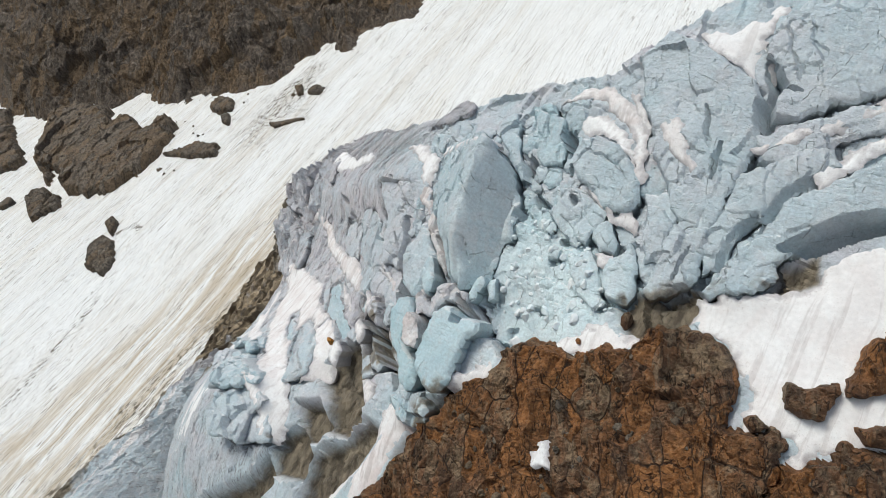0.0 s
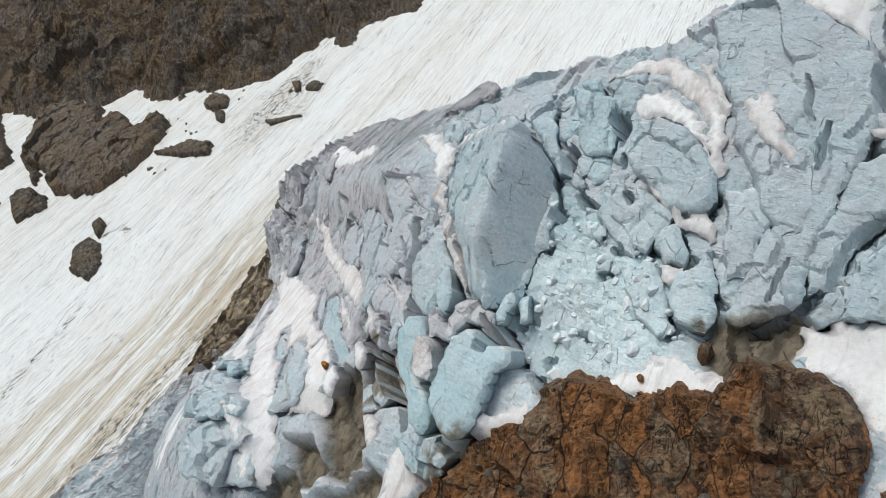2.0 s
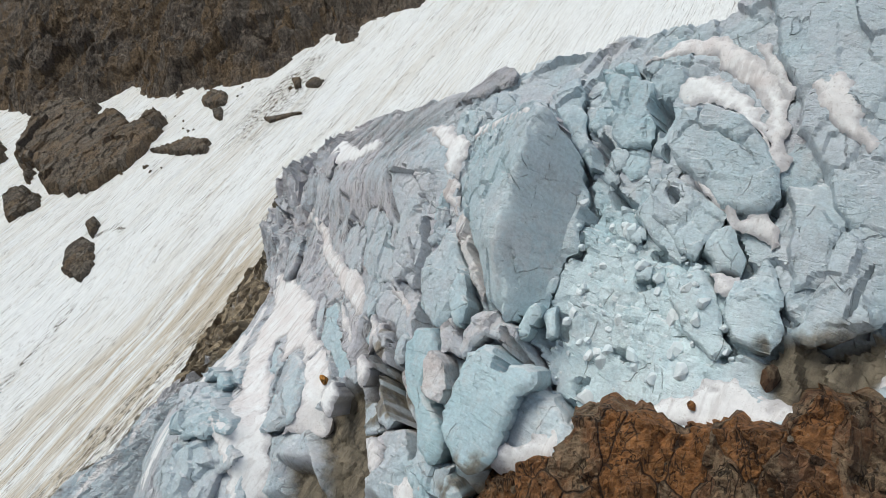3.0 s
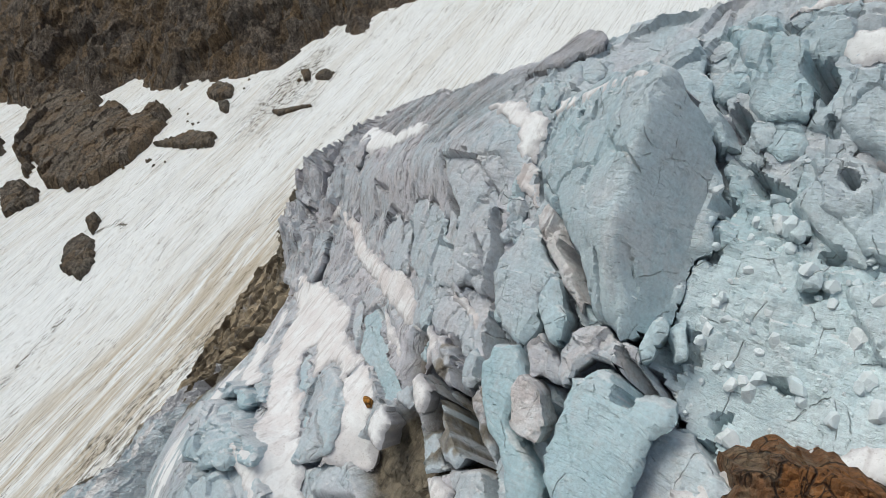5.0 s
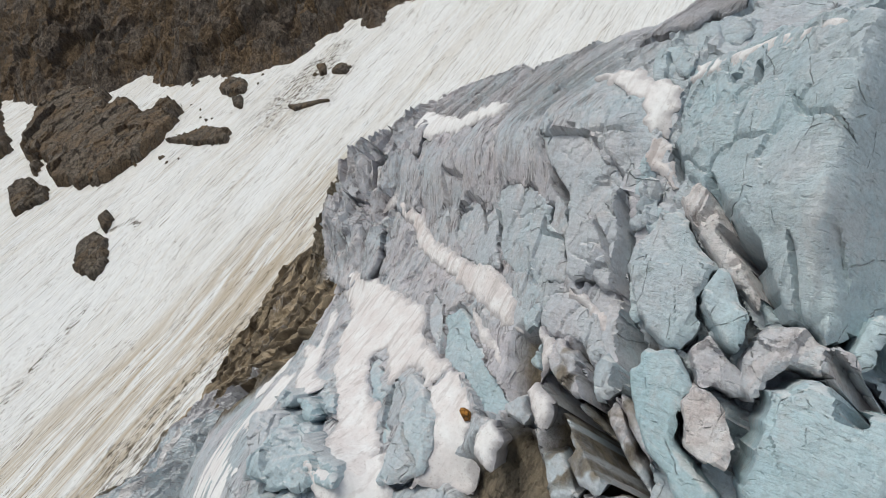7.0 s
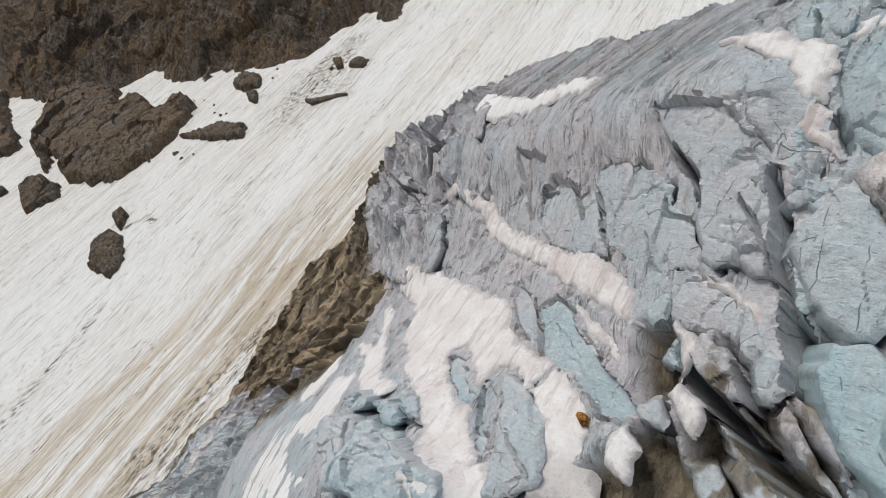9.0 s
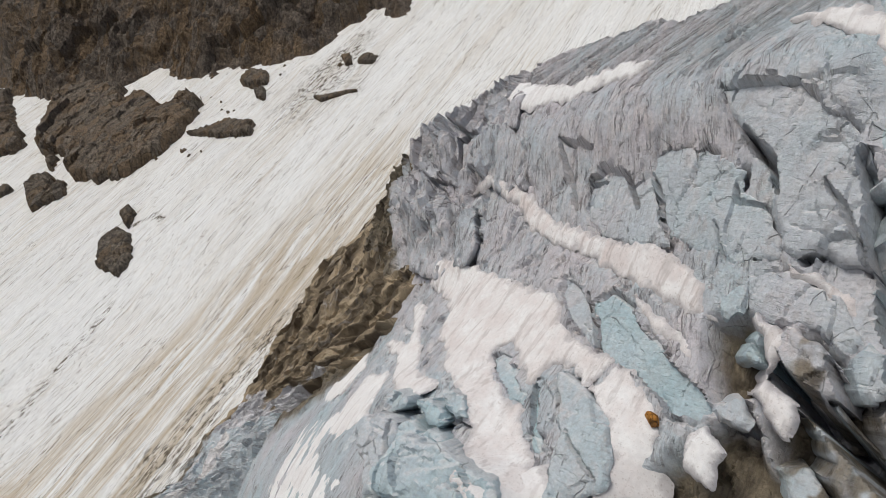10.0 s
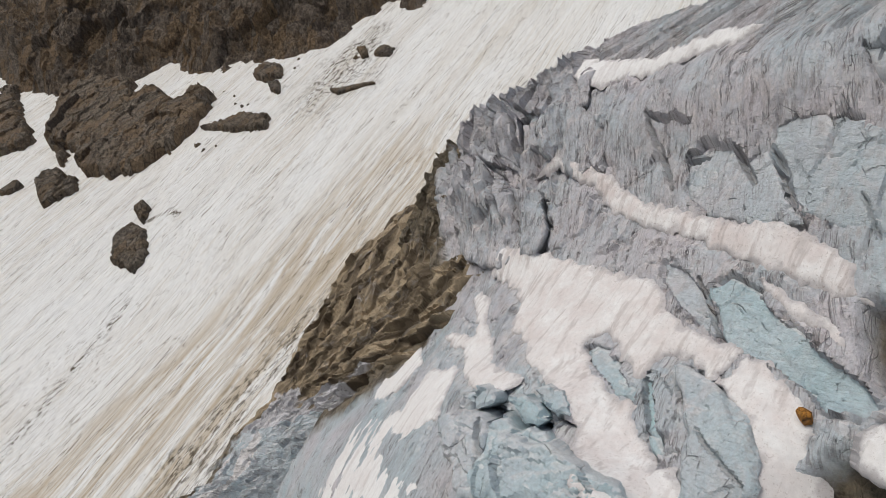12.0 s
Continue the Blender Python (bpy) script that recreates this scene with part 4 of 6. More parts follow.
serac([(5.4, -15.5), (6.8, -14.6), (9.1, -13.9), (9.6, -15.2), (9.8, -16.7), (10.5, -17.5), (8.8, -17), (6.7, -16.5)], 1, edge=0.7, blue=0.55, dust=0.2, label="dirty ice foot below a blue tusk")
serac([(-12, -3.6), (-9.2, -2.9), (-6, -4.1), (-4.2, -5.8), (-2.9, -6.7), (-4, -6.4), (-4.8, -7.2), (-6.5, -6), (-9.4, -6.3), (-11.3, -5.2)], -0.2, edge=0.8, blue=0.4, dust=0.4, rough=0.3, label="smooth grey-blue ice bulge below a broad face")
serac([(-4.2, -7.3), (-3.6, -6.4), (-2.2, -7), (-1.4, -8.1), (-2.1, -9.1), (-3.2, -9.3)], 0.3, edge=1.2, blue=0.6, dust=0.1, rough=0.2, label="smooth overhanging brow of pale blue ice")
serac([(-8.5, -8), (-7.6, -6.6), (-6, -7), (-4.3, -7.9), (-4.1, -9.4), (-5.8, -10.5), (-7.4, -10.4), (-8, -9)], 0.6, edge=0.9, blue=0.25, dust=0.8, rough=0.4, label="rounded mauve-grey ice hump stained with grit")
serac([(-2.4, -9.6), (-2.1, -8.8), (-0.3, -10.3), (1.5, -12), (2.3, -12.8), (1.6, -12.7), (-0.5, -11.4)], -0.3, edge=1.0, blue=0.35, dust=0.95, flute=0.5, label="narrow grey ice rib beside a dark slit")
serac([(-1.4, -8.7), (-0, -8.9), (1.5, -10.2), (2.5, -11.8), (1.3, -11), (-0.3, -9.8)], 0.4, edge=1.0, blue=0.1, dust=0.95, flute=0.5, label="brown-stained ice rib between dark slits")
serac([(-5.4, -10.7), (-4.2, -9.6), (-2.8, -10.6), (-1.1, -11.8), (-0.2, -12.9), (-0.4, -14.1), (-2, -14.4), (-3.6, -13.6), (-3.4, -12.3)], 0.1, edge=0.8, blue=0.5, dust=0.25, rough=0.3, label="melted ice leg over a muddy hollow")
serac([(-6.1, -13.9), (-4.9, -13), (-3.4, -13.9), (-2.4, -15.1), (-4, -15.8), (-5, -15.1)], -0.6, edge=0.6, blue=0.6, dust=0.1, rough=0.3, label="pale blue ice stub in a muddy hollow")
serac([(-10.2, -12), (-9.5, -11.4), (-8.6, -11), (-7.7, -12), (-8.1, -12.8), (-9.6, -12.8)], 0.5, edge=0.8, blue=0.4, dust=0.3, rough=0.2, label="melted grey ice knob above a muddy hollow")
serac([(-31.9, -13.9), (-31.3, -13.4), (-28.7, -13.7), (-25.5, -15.5), (-24.6, -16.8), (-26.1, -16.7), (-29.1, -15.6)], -0.4, edge=0.3, blue=0.7, rough=0.3, label="blue ice window framed by snow")
serac([(-25.3, -15), (-25.1, -14.3), (-23.9, -14.7), (-22.5, -16.7), (-21.3, -18.6), (-20.4, -19.7), (-21, -19.7), (-22.6, -18.3)], -0.7, edge=0.5, blue=1.0, rough=0.2, label="deep blue ice slot beside a tapered serac")
serac([(-22.7, -13.6), (-22.3, -13.1), (-20.7, -13.3), (-18.4, -14.3), (-16.5, -15.2), (-15.1, -16.6), (-14.2, -18.5), (-14.4, -19.2), (-15.4, -20.7), (-17.4, -21.7), (-18.6, -19.9), (-19.4, -17.2), (-21.3, -15.3)], 0.9, edge=0.8, blue=0.55, dust=0.35, rough=0.4, label="tapered pale blue serac with a dirty crest")
serac([(-23.7, -7.2), (-22.3, -6.1), (-20.2, -6.8), (-16.2, -9.2), (-14.1, -10), (-11.9, -10.9), (-11, -11.8), (-11, -12.9), (-13.7, -13.5), (-14.6, -12.7), (-17.3, -11.7), (-20.4, -11.1), (-21.9, -9.5)], -0.7, edge=0.7, blue=0.8, rough=0.2, label="long smooth turquoise ice ramp with small pits")
serac([(-29.7, -4.9), (-26.5, -5.7), (-24.3, -7.1), (-21, -10.4), (-21.5, -10.7), (-25.6, -9), (-27.8, -7.5)], -0.4, edge=0.4, blue=0.4, dust=0.3, rough=0.3, label="grey-blue ice band beside a turquoise ramp")
serac([(-37.3, -24.6), (-36.8, -23.3), (-34.5, -22.3), (-32.5, -22.6), (-31, -24.2), (-29.9, -25.5), (-28.1, -27.2), (-30, -28.1), (-31.9, -27.3), (-34.3, -26)], 2.6, edge=1.2, blue=0.5, dust=0.3, rough=1.1, label="rounded blue-grey serac at the ice foot")
serac([(-32.9, -22.6), (-31.5, -21.4), (-30.1, -22.3), (-29.4, -23.8), (-28.8, -25.7), (-28.3, -27.1), (-30.2, -25.5)], 2.2, edge=0.6, blue=0.75, rough=1.1, label="smooth blue ice wall in a cleft")
serac([(-31.9, -20.2), (-31.2, -19.4), (-29.5, -19.8), (-28, -20.7), (-28.6, -21.3), (-30.2, -21.2)], 2.2, edge=0.6, blue=1.0, rough=1.1, label="angular bright blue ice block at the ice foot")
serac([(-29.5, -22.9), (-29.1, -21.3), (-27.6, -21.2), (-25.9, -21.9), (-24.4, -22.8), (-22.7, -24.3), (-28.2, -27.2), (-28.6, -25.7), (-29, -24.2)], 2.4, edge=0.7, blue=0.85, rough=1.1, label="cracked bright blue serac with a wedge-shaped crest")
serac([(-31.3, -18.9), (-30.5, -18.2), (-28.9, -18.2), (-27.6, -18.7), (-26.9, -19.6), (-28.2, -19.7), (-30, -19.4)], 1.8, edge=0.6, blue=0.8, rough=1.1, label="cracked pale blue ice block under a snow edge")
serac([(-38.2, -21.5), (-36.7, -20.4), (-34.7, -20.4), (-33.7, -21.2), (-35.4, -22)], 2.3, edge=0.6, blue=0.6, rough=1.1, label="small blue ice block under a snow edge")
serac([(-29.8, -26.2), (-29.7, -22.9), (-25.5, -22), (-20.7, -22.3), (-18.5, -23.1), (-21, -25), (-23.9, -26.7), (-27.4, -27.1)], 3.8, edge=0.9, blue=0.7, rough=1.1, label="cracked blue ice shoulder at the ice foot")
serac([(-25.5, -30.1), (-26.1, -27.6), (-22.4, -25.7), (-18.8, -26.6), (-17.6, -29.2), (-17.3, -30.9), (-22.2, -32.3)], 3, edge=0.8, blue=0.5, rough=1.1, label="tall smooth pale blue ice slab at the ice foot")
serac([(-23.4, -25.8), (-19.7, -23.4), (-16.5, -24.6), (-16.8, -26.1), (-18.8, -27.1)], 2.4, edge=0.7, blue=0.5, dust=0.3, rough=0.4, label="grey-blue ice knob above a pale slab")
serac([(-20.9, -28), (-17.9, -26.3), (-16.7, -24.9), (-14.8, -27.1), (-13.9, -28.8), (-19, -31.4)], 1, edge=0.7, blue=0.5, rough=0.3, label="square pale ice block undercut by mud")
serac([(-23.9, -23.9), (-22, -22.8), (-17.8, -25.1), (-18.9, -25.1)], 0.6, edge=0.5, blue=0.6, rough=0.4, label="thin blue ice flake beside a snow tongue")
serac([(-17.9, 8.9), (-14.4, 8.8), (-11.7, 8.8), (-10.3, 7.4), (-8.8, 6.4), (-7, 4.9), (-6.4, 4), (-6.2, 2.4), (-5.3, 0.4), (-4.4, -1.1), (-3.7, -2), (-5.3, -2.2), (-6.7, -1.9), (-8.6, -2.5), (-9.8, -1.7), (-11, 0.4), (-12.3, 3.4), (-14.3, 5.4), (-16.8, 7.5)], 0.4, edge=0.7, blue=0.4, dust=0.3, rough=0.45, label="broad grey ice face with a stepped crack")
serac([(-22.9, 4.8), (-21.1, 5.3), (-17.9, 4.8), (-15.4, 3.7), (-14, 3.3), (-13.7, 1.7), (-11.8, 0.9), (-11, -0.1), (-9.9, -2.6), (-12.4, -2.9), (-14.4, -2.5), (-17.2, -2), (-19.5, -1), (-20.8, 1), (-22.7, 3)], 0, edge=0.5, blue=0.45, dust=0.25, rough=0.45, label="flat grey-blue ice face with upright cracks")
serac([(-31.6, 4.2), (-29.2, 4.6), (-26.6, 4.4), (-24.8, 2.6), (-24, 3.6), (-21.8, 1.7), (-20.2, -0.6), (-18.5, -2.3), (-21.7, -2.2), (-26.5, -1.6), (-29.2, 0)], -0.3, edge=0.4, blue=0.35, dust=0.4, rough=0.45, flute=0.5, label="fractured grey ice face between upright cracks")
serac([(15.2, 15.3), (15.4, 16.2), (17.5, 16.7), (19.9, 16), (21.9, 14.7), (23.2, 12.8), (23.8, 11.2), (22.7, 9.6), (20.7, 9.8), (18.4, 11.1), (16.7, 12.1), (15.7, 13.7)], 0.88, edge=1.2, blue=0.7, label="egg-shaped pale blue serac under a snow cap")
serac([(18.9, 25.4), (21, 28.4), (25.5, 26.8), (30.2, 24.2), (31.5, 22.1), (32, 19.6), (32.1, 17.4), (31.6, 15.7), (31.7, 14.2), (30.2, 12.2), (29.8, 10), (27.9, 10.3), (26.1, 12.5), (23.9, 16.4), (21.4, 20.6)], 0.99, edge=1.0, blue=0.55, label="tall split serac of layered grey-blue ice")
serac([(29.9, 27.9), (31, 31.4), (32.2, 34.5), (38.8, 37.7), (41.8, 26.3), (37.4, 23.5), (34.7, 21.4), (32.8, 21.1), (32.2, 22.7), (33.2, 24.1), (32, 26), (30.5, 26.2)], 0.66, edge=1.0, blue=0.5, label="broad grey-blue ice wall with fine level layers")
serac([(31.5, 18.9), (34.1, 20.8), (40, 24.7), (41.3, 22.6), (37.1, 20), (35, 17.3), (32.5, 17)], 0.55, edge=0.7, blue=0.45, label="long slanting slab of grey-blue ice")
serac([(31.2, 13.9), (32.7, 16.5), (37.2, 19.6), (38.1, 18.1), (35.7, 14.8), (34.3, 12.5), (33.1, 11), (32, 7.2), (31.1, 6.3), (30.1, 8.2)], 0.72, edge=0.7, blue=0.55, label="long slanting slab of pale blue ice")
serac([(34.1, 10.3), (35.8, 14.6), (38.7, 17.1), (42, 20.1), (43.8, 15.7), (39.5, 12.9), (37.1, 10.3), (36, 8.5), (34.1, 6.3), (32.2, 5.5), (32.2, 6.5)], 0.88, edge=0.8, blue=0.6, label="broad slab of smooth pale blue ice over a dark gap")
serac([(31.5, 4.8), (33, 6.9), (34.9, 9), (36.2, 9.1), (36.9, 7.8), (35.7, 5.7), (34.3, 5.6), (32.1, 4.3)], 0.77, edge=0.6, blue=0.55, label="cracked block of pale blue ice at the ice foot")
serac([(26.8, 3.5), (27.4, 6.2), (28.1, 10.4), (29.3, 12.8), (31, 15.3), (31.7, 14), (31.3, 11), (30.6, 8.7), (31, 6.1), (29.8, 3.9), (27.7, 2.9)], 0.94, edge=0.9, blue=0.55, label="overhanging tongue of smooth pale blue ice")
serac([(6.7, 19.8), (9.9, 20.2), (12.3, 18.1), (13, 15.6), (12.8, 14.4), (10.3, 16.2), (9.3, 16.5)], 0.55, edge=0.7, blue=0.8, label="upright blue ice block deep in a crevasse")
serac([(9.4, 16.2), (11.1, 16.8), (13.4, 15.4), (13.6, 13.5), (11.6, 13), (10.2, 14.4)], 0.5, edge=0.6, blue=0.9, label="rough turquoise ice block wedged in a crevasse")
serac([(2.4, 17.4), (4.7, 18.9), (6.8, 16), (9, 12.9), (10.6, 11.1), (9.6, 10.9), (6.4, 13.8)], 0.66, edge=0.6, blue=0.65, label="thin upright rib of blue ice beside a crevasse")
serac([(15, 11.2), (17.9, 11.2), (20.8, 9.6), (20.2, 8.2), (20.1, 6.1), (18.8, 6.1), (16.2, 8.2)], 0.61, edge=0.7, blue=0.6, label="broken blue ice slab below a rounded serac")
serac([(19.8, 8.2), (21.6, 9), (22.8, 7.2), (22.8, 6), (21.3, 5.8), (20, 6.9)], 0.40, edge=0.7, blue=0.6, label="cracked pale blue ice block on the rubble")
serac([(22.4, 5.4), (24, 7.5), (25.9, 4.9), (26.4, 3.5), (26, 1.7), (24.2, 1.5), (22.7, 3)], 0.40, edge=0.7, blue=0.65, label="bulging pale blue ice block above the snow")
serac([(18.5, 4.4), (20.7, 5.4), (22.6, 3.1), (23.8, 1.4), (23.1, 0.3), (20.5, 1.5)], 0.27, edge=0.7, blue=0.7, label="bulging pale blue ice block above the snow")
serac([(-73.1, 4.9), (-62.3, 4.6), (-56, 1.8), (-50.1, -6.1), (-52.6, -7.8), (-59.9, -7.3)], 0.96, edge=0.5, blue=0.3, dust=0.8, flute=1, label="jagged grey ice spike with a flat snowy top", rough=1.0)
serac([(-73, 11.9), (-67.4, 14), (-58.1, 10.7), (-54.9, 4.3), (-62, 4.6), (-70.5, 7.3)], 0.84, edge=0.5, blue=0.2, dust=0.9, flute=1, label="jagged dirty grey ice spike on the skyline", rough=1.0)
serac([(-52.8, 6), (-51.9, 10.1), (-48.9, 11.2), (-43.5, 8.2), (-41.7, 3.4), (-45.7, 3)], 0.72, edge=0.5, blue=0.3, dust=0.8, flute=1, label="leaning grey ice blade on the ice edge", rough=1.0)
serac([(-67.1, 14.2), (-54.9, 15.2), (-54.9, 17.9), (-48.2, 14.8), (-47.1, 10.4), (-52.7, 9.6)], 0.6, edge=0.5, blue=0.2, dust=0.9, flute=1, label="low dirty ice crest against the snow slope", rough=1.0)
serac([(-55.5, 1.2), (-50.5, 1.4), (-46.1, -3), (-45.9, -5.8), (-49, -6)], 0.78, edge=0.5, blue=0.4, dust=0.6, flute=1, label="small pale blue ice fin below the ice edge", rough=1.0)
serac([(-11.5, 16.7), (-8.9, 19.2), (-6.3, 21.1), (-4, 20.2), (-3.5, 18.8), (-6, 18)], 0.11, edge=0.5, blue=0.1, dust=0.5, flute=1, label="far pleated grey ice scarp on the upper glacier")
serac([(14.7, 7), (15.5, 7.4), (16.1, 6.6), (15.9, 6.1), (15, 6.1)], 0.35, edge=0.6, blue=0.7, rough=0.4, label="angular pale blue ice block in the rubble")
serac([(15.8, 5), (17.1, 5), (17.3, 3.9), (16.5, 3.5)], 0.25, edge=0.6, blue=0.65, rough=0.4, label="rounded pale blue ice block in the rubble")
serac([(15.3, 9.8), (16.3, 10.3), (18.2, 8.4), (19.1, 5.5), (18.1, 5.9), (16.5, 6.8), (14.7, 8)], 0.35, edge=0.6, blue=0.6, rough=0.35, label="leaning pale blue ice slab beside rubble")
serac([(24, 12), (26.4, 12.5), (27.7, 10.5), (27.4, 6.9), (26.3, 5.8), (25.2, 8.3)], 0.55, edge=0.7, blue=0.5, rough=0.6, label="cracked grey-blue ice spur above a snow ball")
serac([(4.3, -16), (6.7, -14.5), (9.5, -14.3), (11, -15.5), (10, -17.3), (6.8, -17.7)], 0.94, edge=0.8, blue=0.7, label="smooth pale blue ice fin hanging over mud")
snow_patch([(-53.9, -8.6), (-52.9, -5), (-42.3, -5.6), (-34.4, -6.5), (-29.5, -7), (-27.3, -8), (-26.4, -9.5), (-24.2, -10.2), (-21.4, -10.7), (-19, -11), (-20.1, -13.6), (-22.5, -12.6), (-24.5, -13.2), (-24.9, -14.3), (-25, -15.3), (-28.4, -13.5), (-30.6, -12.4), (-31.8, -13), (-31.8, -13.9), (-29, -15.6), (-26, -16.8), (-24.2, -16.7), (-23.2, -18.2), (-21.8, -19), (-20.3, -19.9), (-18.2, -21.9), (-21.9, -23.9), (-23.9, -22.4), (-25.9, -20.9), (-27.8, -19.6), (-30.1, -18.5), (-33.7, -17.5), (-37.3, -16.5), (-38.8, -15.1), (-43, -14.1), (-44.5, -11.3), (-47.3, -9.7)], dust=0.45)
snow_patch([(-19.8, -13.7), (-18.7, -11.1), (-16.7, -11.6), (-15.1, -12.5), (-13.9, -13.4), (-13.3, -15.1), (-12.3, -16.6), (-11.6, -18.7), (-15.3, -20.5), (-15, -19.1), (-14.8, -18.5), (-15.7, -16.9), (-16.9, -15.5), (-18.5, -14.3)], dust=0.4)
snow_patch([(-21.5, -20.6), (-19.5, -19.4), (-16.9, -21.6), (-15.2, -23.5), (-13.5, -25.9), (-13.8, -28.5), (-15.9, -29.6), (-17.5, -26.6), (-21.7, -23.7)], dust=0.25)
snow_patch([(-57, -16.5), (-54.1, -15.7), (-48.9, -15.7), (-48.3, -14.6), (-44.4, -15.8), (-41.6, -17.1), (-41.7, -17.7), (-38.4, -18), (-36.8, -17.7), (-35.1, -18.6), (-35.7, -19.7), (-36.7, -20.6), (-38.5, -20.4), (-41.4, -20.7), (-44.4, -19.9), (-48, -17.7), (-52.1, -17.6)], dust=0.3)
snow_patch([(-63.6, -18.5), (-56.9, -20.3), (-59.1, -24.5), (-65, -28), (-56.4, -28.4), (-53.5, -29.8), (-53.7, -31.7), (-54.2, -33.8), (-53.1, -36.6), (-63.6, -40.3), (-63.6, -37.3), (-64.6, -33.3), (-68, -31.5), (-74.6, -31.3), (-77.9, -34.3), (-84.8, -35.5), (-83.7, -32.3), (-76.8, -27.5), (-67, -22.3)], dust=0.15)
snow_patch([(-45.4, -29.1), (-43.9, -28), (-41.9, -28.5), (-40, -27.9), (-37.7, -28.5), (-36.1, -30.5), (-46.3, -34.4), (-45.2, -31.9), (-43.4, -30.8), (-44.6, -29.9)], dust=0.15)
snow_patch([(-20.8, -6.1), (-20.2, -5.7), (-18.2, -6.5), (-16.2, -7.5), (-14.3, -8.2), (-13.4, -8.6), (-13.2, -9.5), (-14, -9.7), (-15.3, -8.8), (-17.2, -8.3), (-18.9, -7.3)], dust=0.4)
snow_patch([(-52.6, 3.2), (-49.9, 5.1), (-44.6, 4.1), (-39.8, 2.9), (-38.1, 1.6), (-33.9, 0.1), (-30.3, -0.5), (-24.5, -1.9), (-22.7, -1.8), (-19.4, -2.2), (-16.4, -3.3), (-14.6, -4.6), (-13.6, -5.9), (-12.8, -6.8), (-14.2, -6.8), (-16.4, -6.4), (-18.5, -5.7), (-22.8, -4.8), (-26.4, -3.5), (-29.7, -2.8), (-33.4, -2), (-38.5, -0.8), (-42, 1.6), (-48.3, 3.8)], dust=0.6)
snow_patch([(-9.4, -2.7), (-8, -3), (-6.3, -3.3), (-5.2, -3.7), (-4.2, -4.8), (-3.4, -5.9), (-2.8, -6.7), (-2.9, -6.9), (-4.2, -5.9), (-5.6, -4.9), (-6.7, -4.2), (-8, -3.6)], dust=0.6)
snow_patch([(-52.1, 15), (-52.5, 18.1), (-40.5, 15.2), (-35.4, 15.3), (-30.8, 15), (-26.7, 13.3), (-29.1, 12.6), (-33.6, 13), (-38.4, 12.7), (-44.4, 13.3), (-46.8, 12.8), (-50, 13.5)], dust=0.1)
snow_patch([(-5.1, 12.6), (-4.7, 14), (-1.5, 14.3), (1.8, 14.3), (5.2, 13.8), (7.2, 13.4), (8.7, 12.2), (7.2, 12.4), (5.7, 12.6), (3, 12.6), (0.3, 12.7), (-2.9, 12.9)], dust=0.15)
snow_patch([(-15.4, 13.9), (-10.7, 14.5), (-8.4, 13.3), (-6.1, 12.7), (-5.3, 12.1), (-5.3, 10.4), (-5.2, 8.7), (-6.5, 8.6), (-7.7, 10.4), (-9.1, 11.4), (-11.6, 12.8)], dust=0.25)
snow_patch([(-6.5, 6.9), (-6.2, 8.5), (-5, 8.1), (-3.9, 6.2), (-3.1, 5.2), (-4.7, 5.7)], dust=0.8)
snow_patch([(-56, -11.4), (-54.6, -10.3), (-51.2, -11.3), (-49, -13.7), (-44.1, -15.5), (-41.6, -18), (-37.8, -17.9), (-35.9, -18.8), (-37.1, -20), (-40.5, -20.4), (-45.4, -19), (-47.9, -16.1), (-51.2, -13.9)], dust=0.35)
snow_patch([(14.1, 17.1), (14, 18.6), (16.2, 19.6), (17.3, 19.3), (19.5, 18), (21.2, 16.6), (22.3, 14.2), (21.2, 15.3), (19, 16.6), (17.2, 17.2)], dust=0.05)
snow_patch([(10.1, 20.5), (12.6, 22.5), (15.6, 22.9), (18.4, 21.8), (20.7, 20), (22, 18.3), (22.8, 16.3), (23.4, 13.6), (23.7, 11.1), (22.5, 13.4), (21.4, 16.4), (20.1, 18.1), (17.9, 19.4), (15.3, 21.1), (12.7, 21)], dust=0.45)
snow_patch([(18, 11.8), (20, 10.6), (21.8, 9.5), (22.9, 10.2), (23.9, 9.8), (24.4, 8.5), (23.8, 8), (22.5, 8.4), (21.6, 8.9), (19.8, 9.7)], dust=0.3)
snow_patch([(21.1, 5.7), (22.7, 5.7), (23.2, 5), (22.4, 4.3), (21.5, 4.7)], dust=0.3)
snow_patch([(23.9, 17.9), (24.6, 19.2), (25.3, 19.5), (26, 18.2), (26.9, 16.4), (27, 16), (25.8, 16.2)], dust=0.3)
snow_patch([(18.7, 22.2), (20.3, 21.2), (21.7, 19.5), (22.8, 18.2), (22.6, 17.5), (21.7, 18.2), (20.3, 19.9)], dust=0.3)
snow_patch([(-67.1, -42), (-63.5, -33.8), (-63.8, -29.3), (-52, -25.2), (-52.5, -20.5), (-46, -19.1), (-42.7, -24.2), (-48.3, -29.6), (-46.2, -32.6), (-48.8, -35.6)], dust=0.2)
snow_patch([(31.5, 17.8), (33.6, 19.5), (36.7, 21.6), (40.4, 24.8), (40.6, 23.9), (37.3, 20.7), (34.6, 18.9), (32.5, 17.1)], dust=0.3)
snow_patch([(36.7, 16.9), (38.3, 19.8), (40.3, 21.8), (41.5, 21.8), (40.4, 20.2), (38.5, 17.3), (37.4, 15.8)], dust=0.1)
snow_patch([(23.7, 28.7), (26.9, 29.5), (28.8, 32.3), (30.5, 32.8), (29.8, 29.3), (29.9, 27.5), (30.8, 24.8), (30.3, 23.9), (28.2, 25.5), (25.6, 26.7)], dust=0.2)
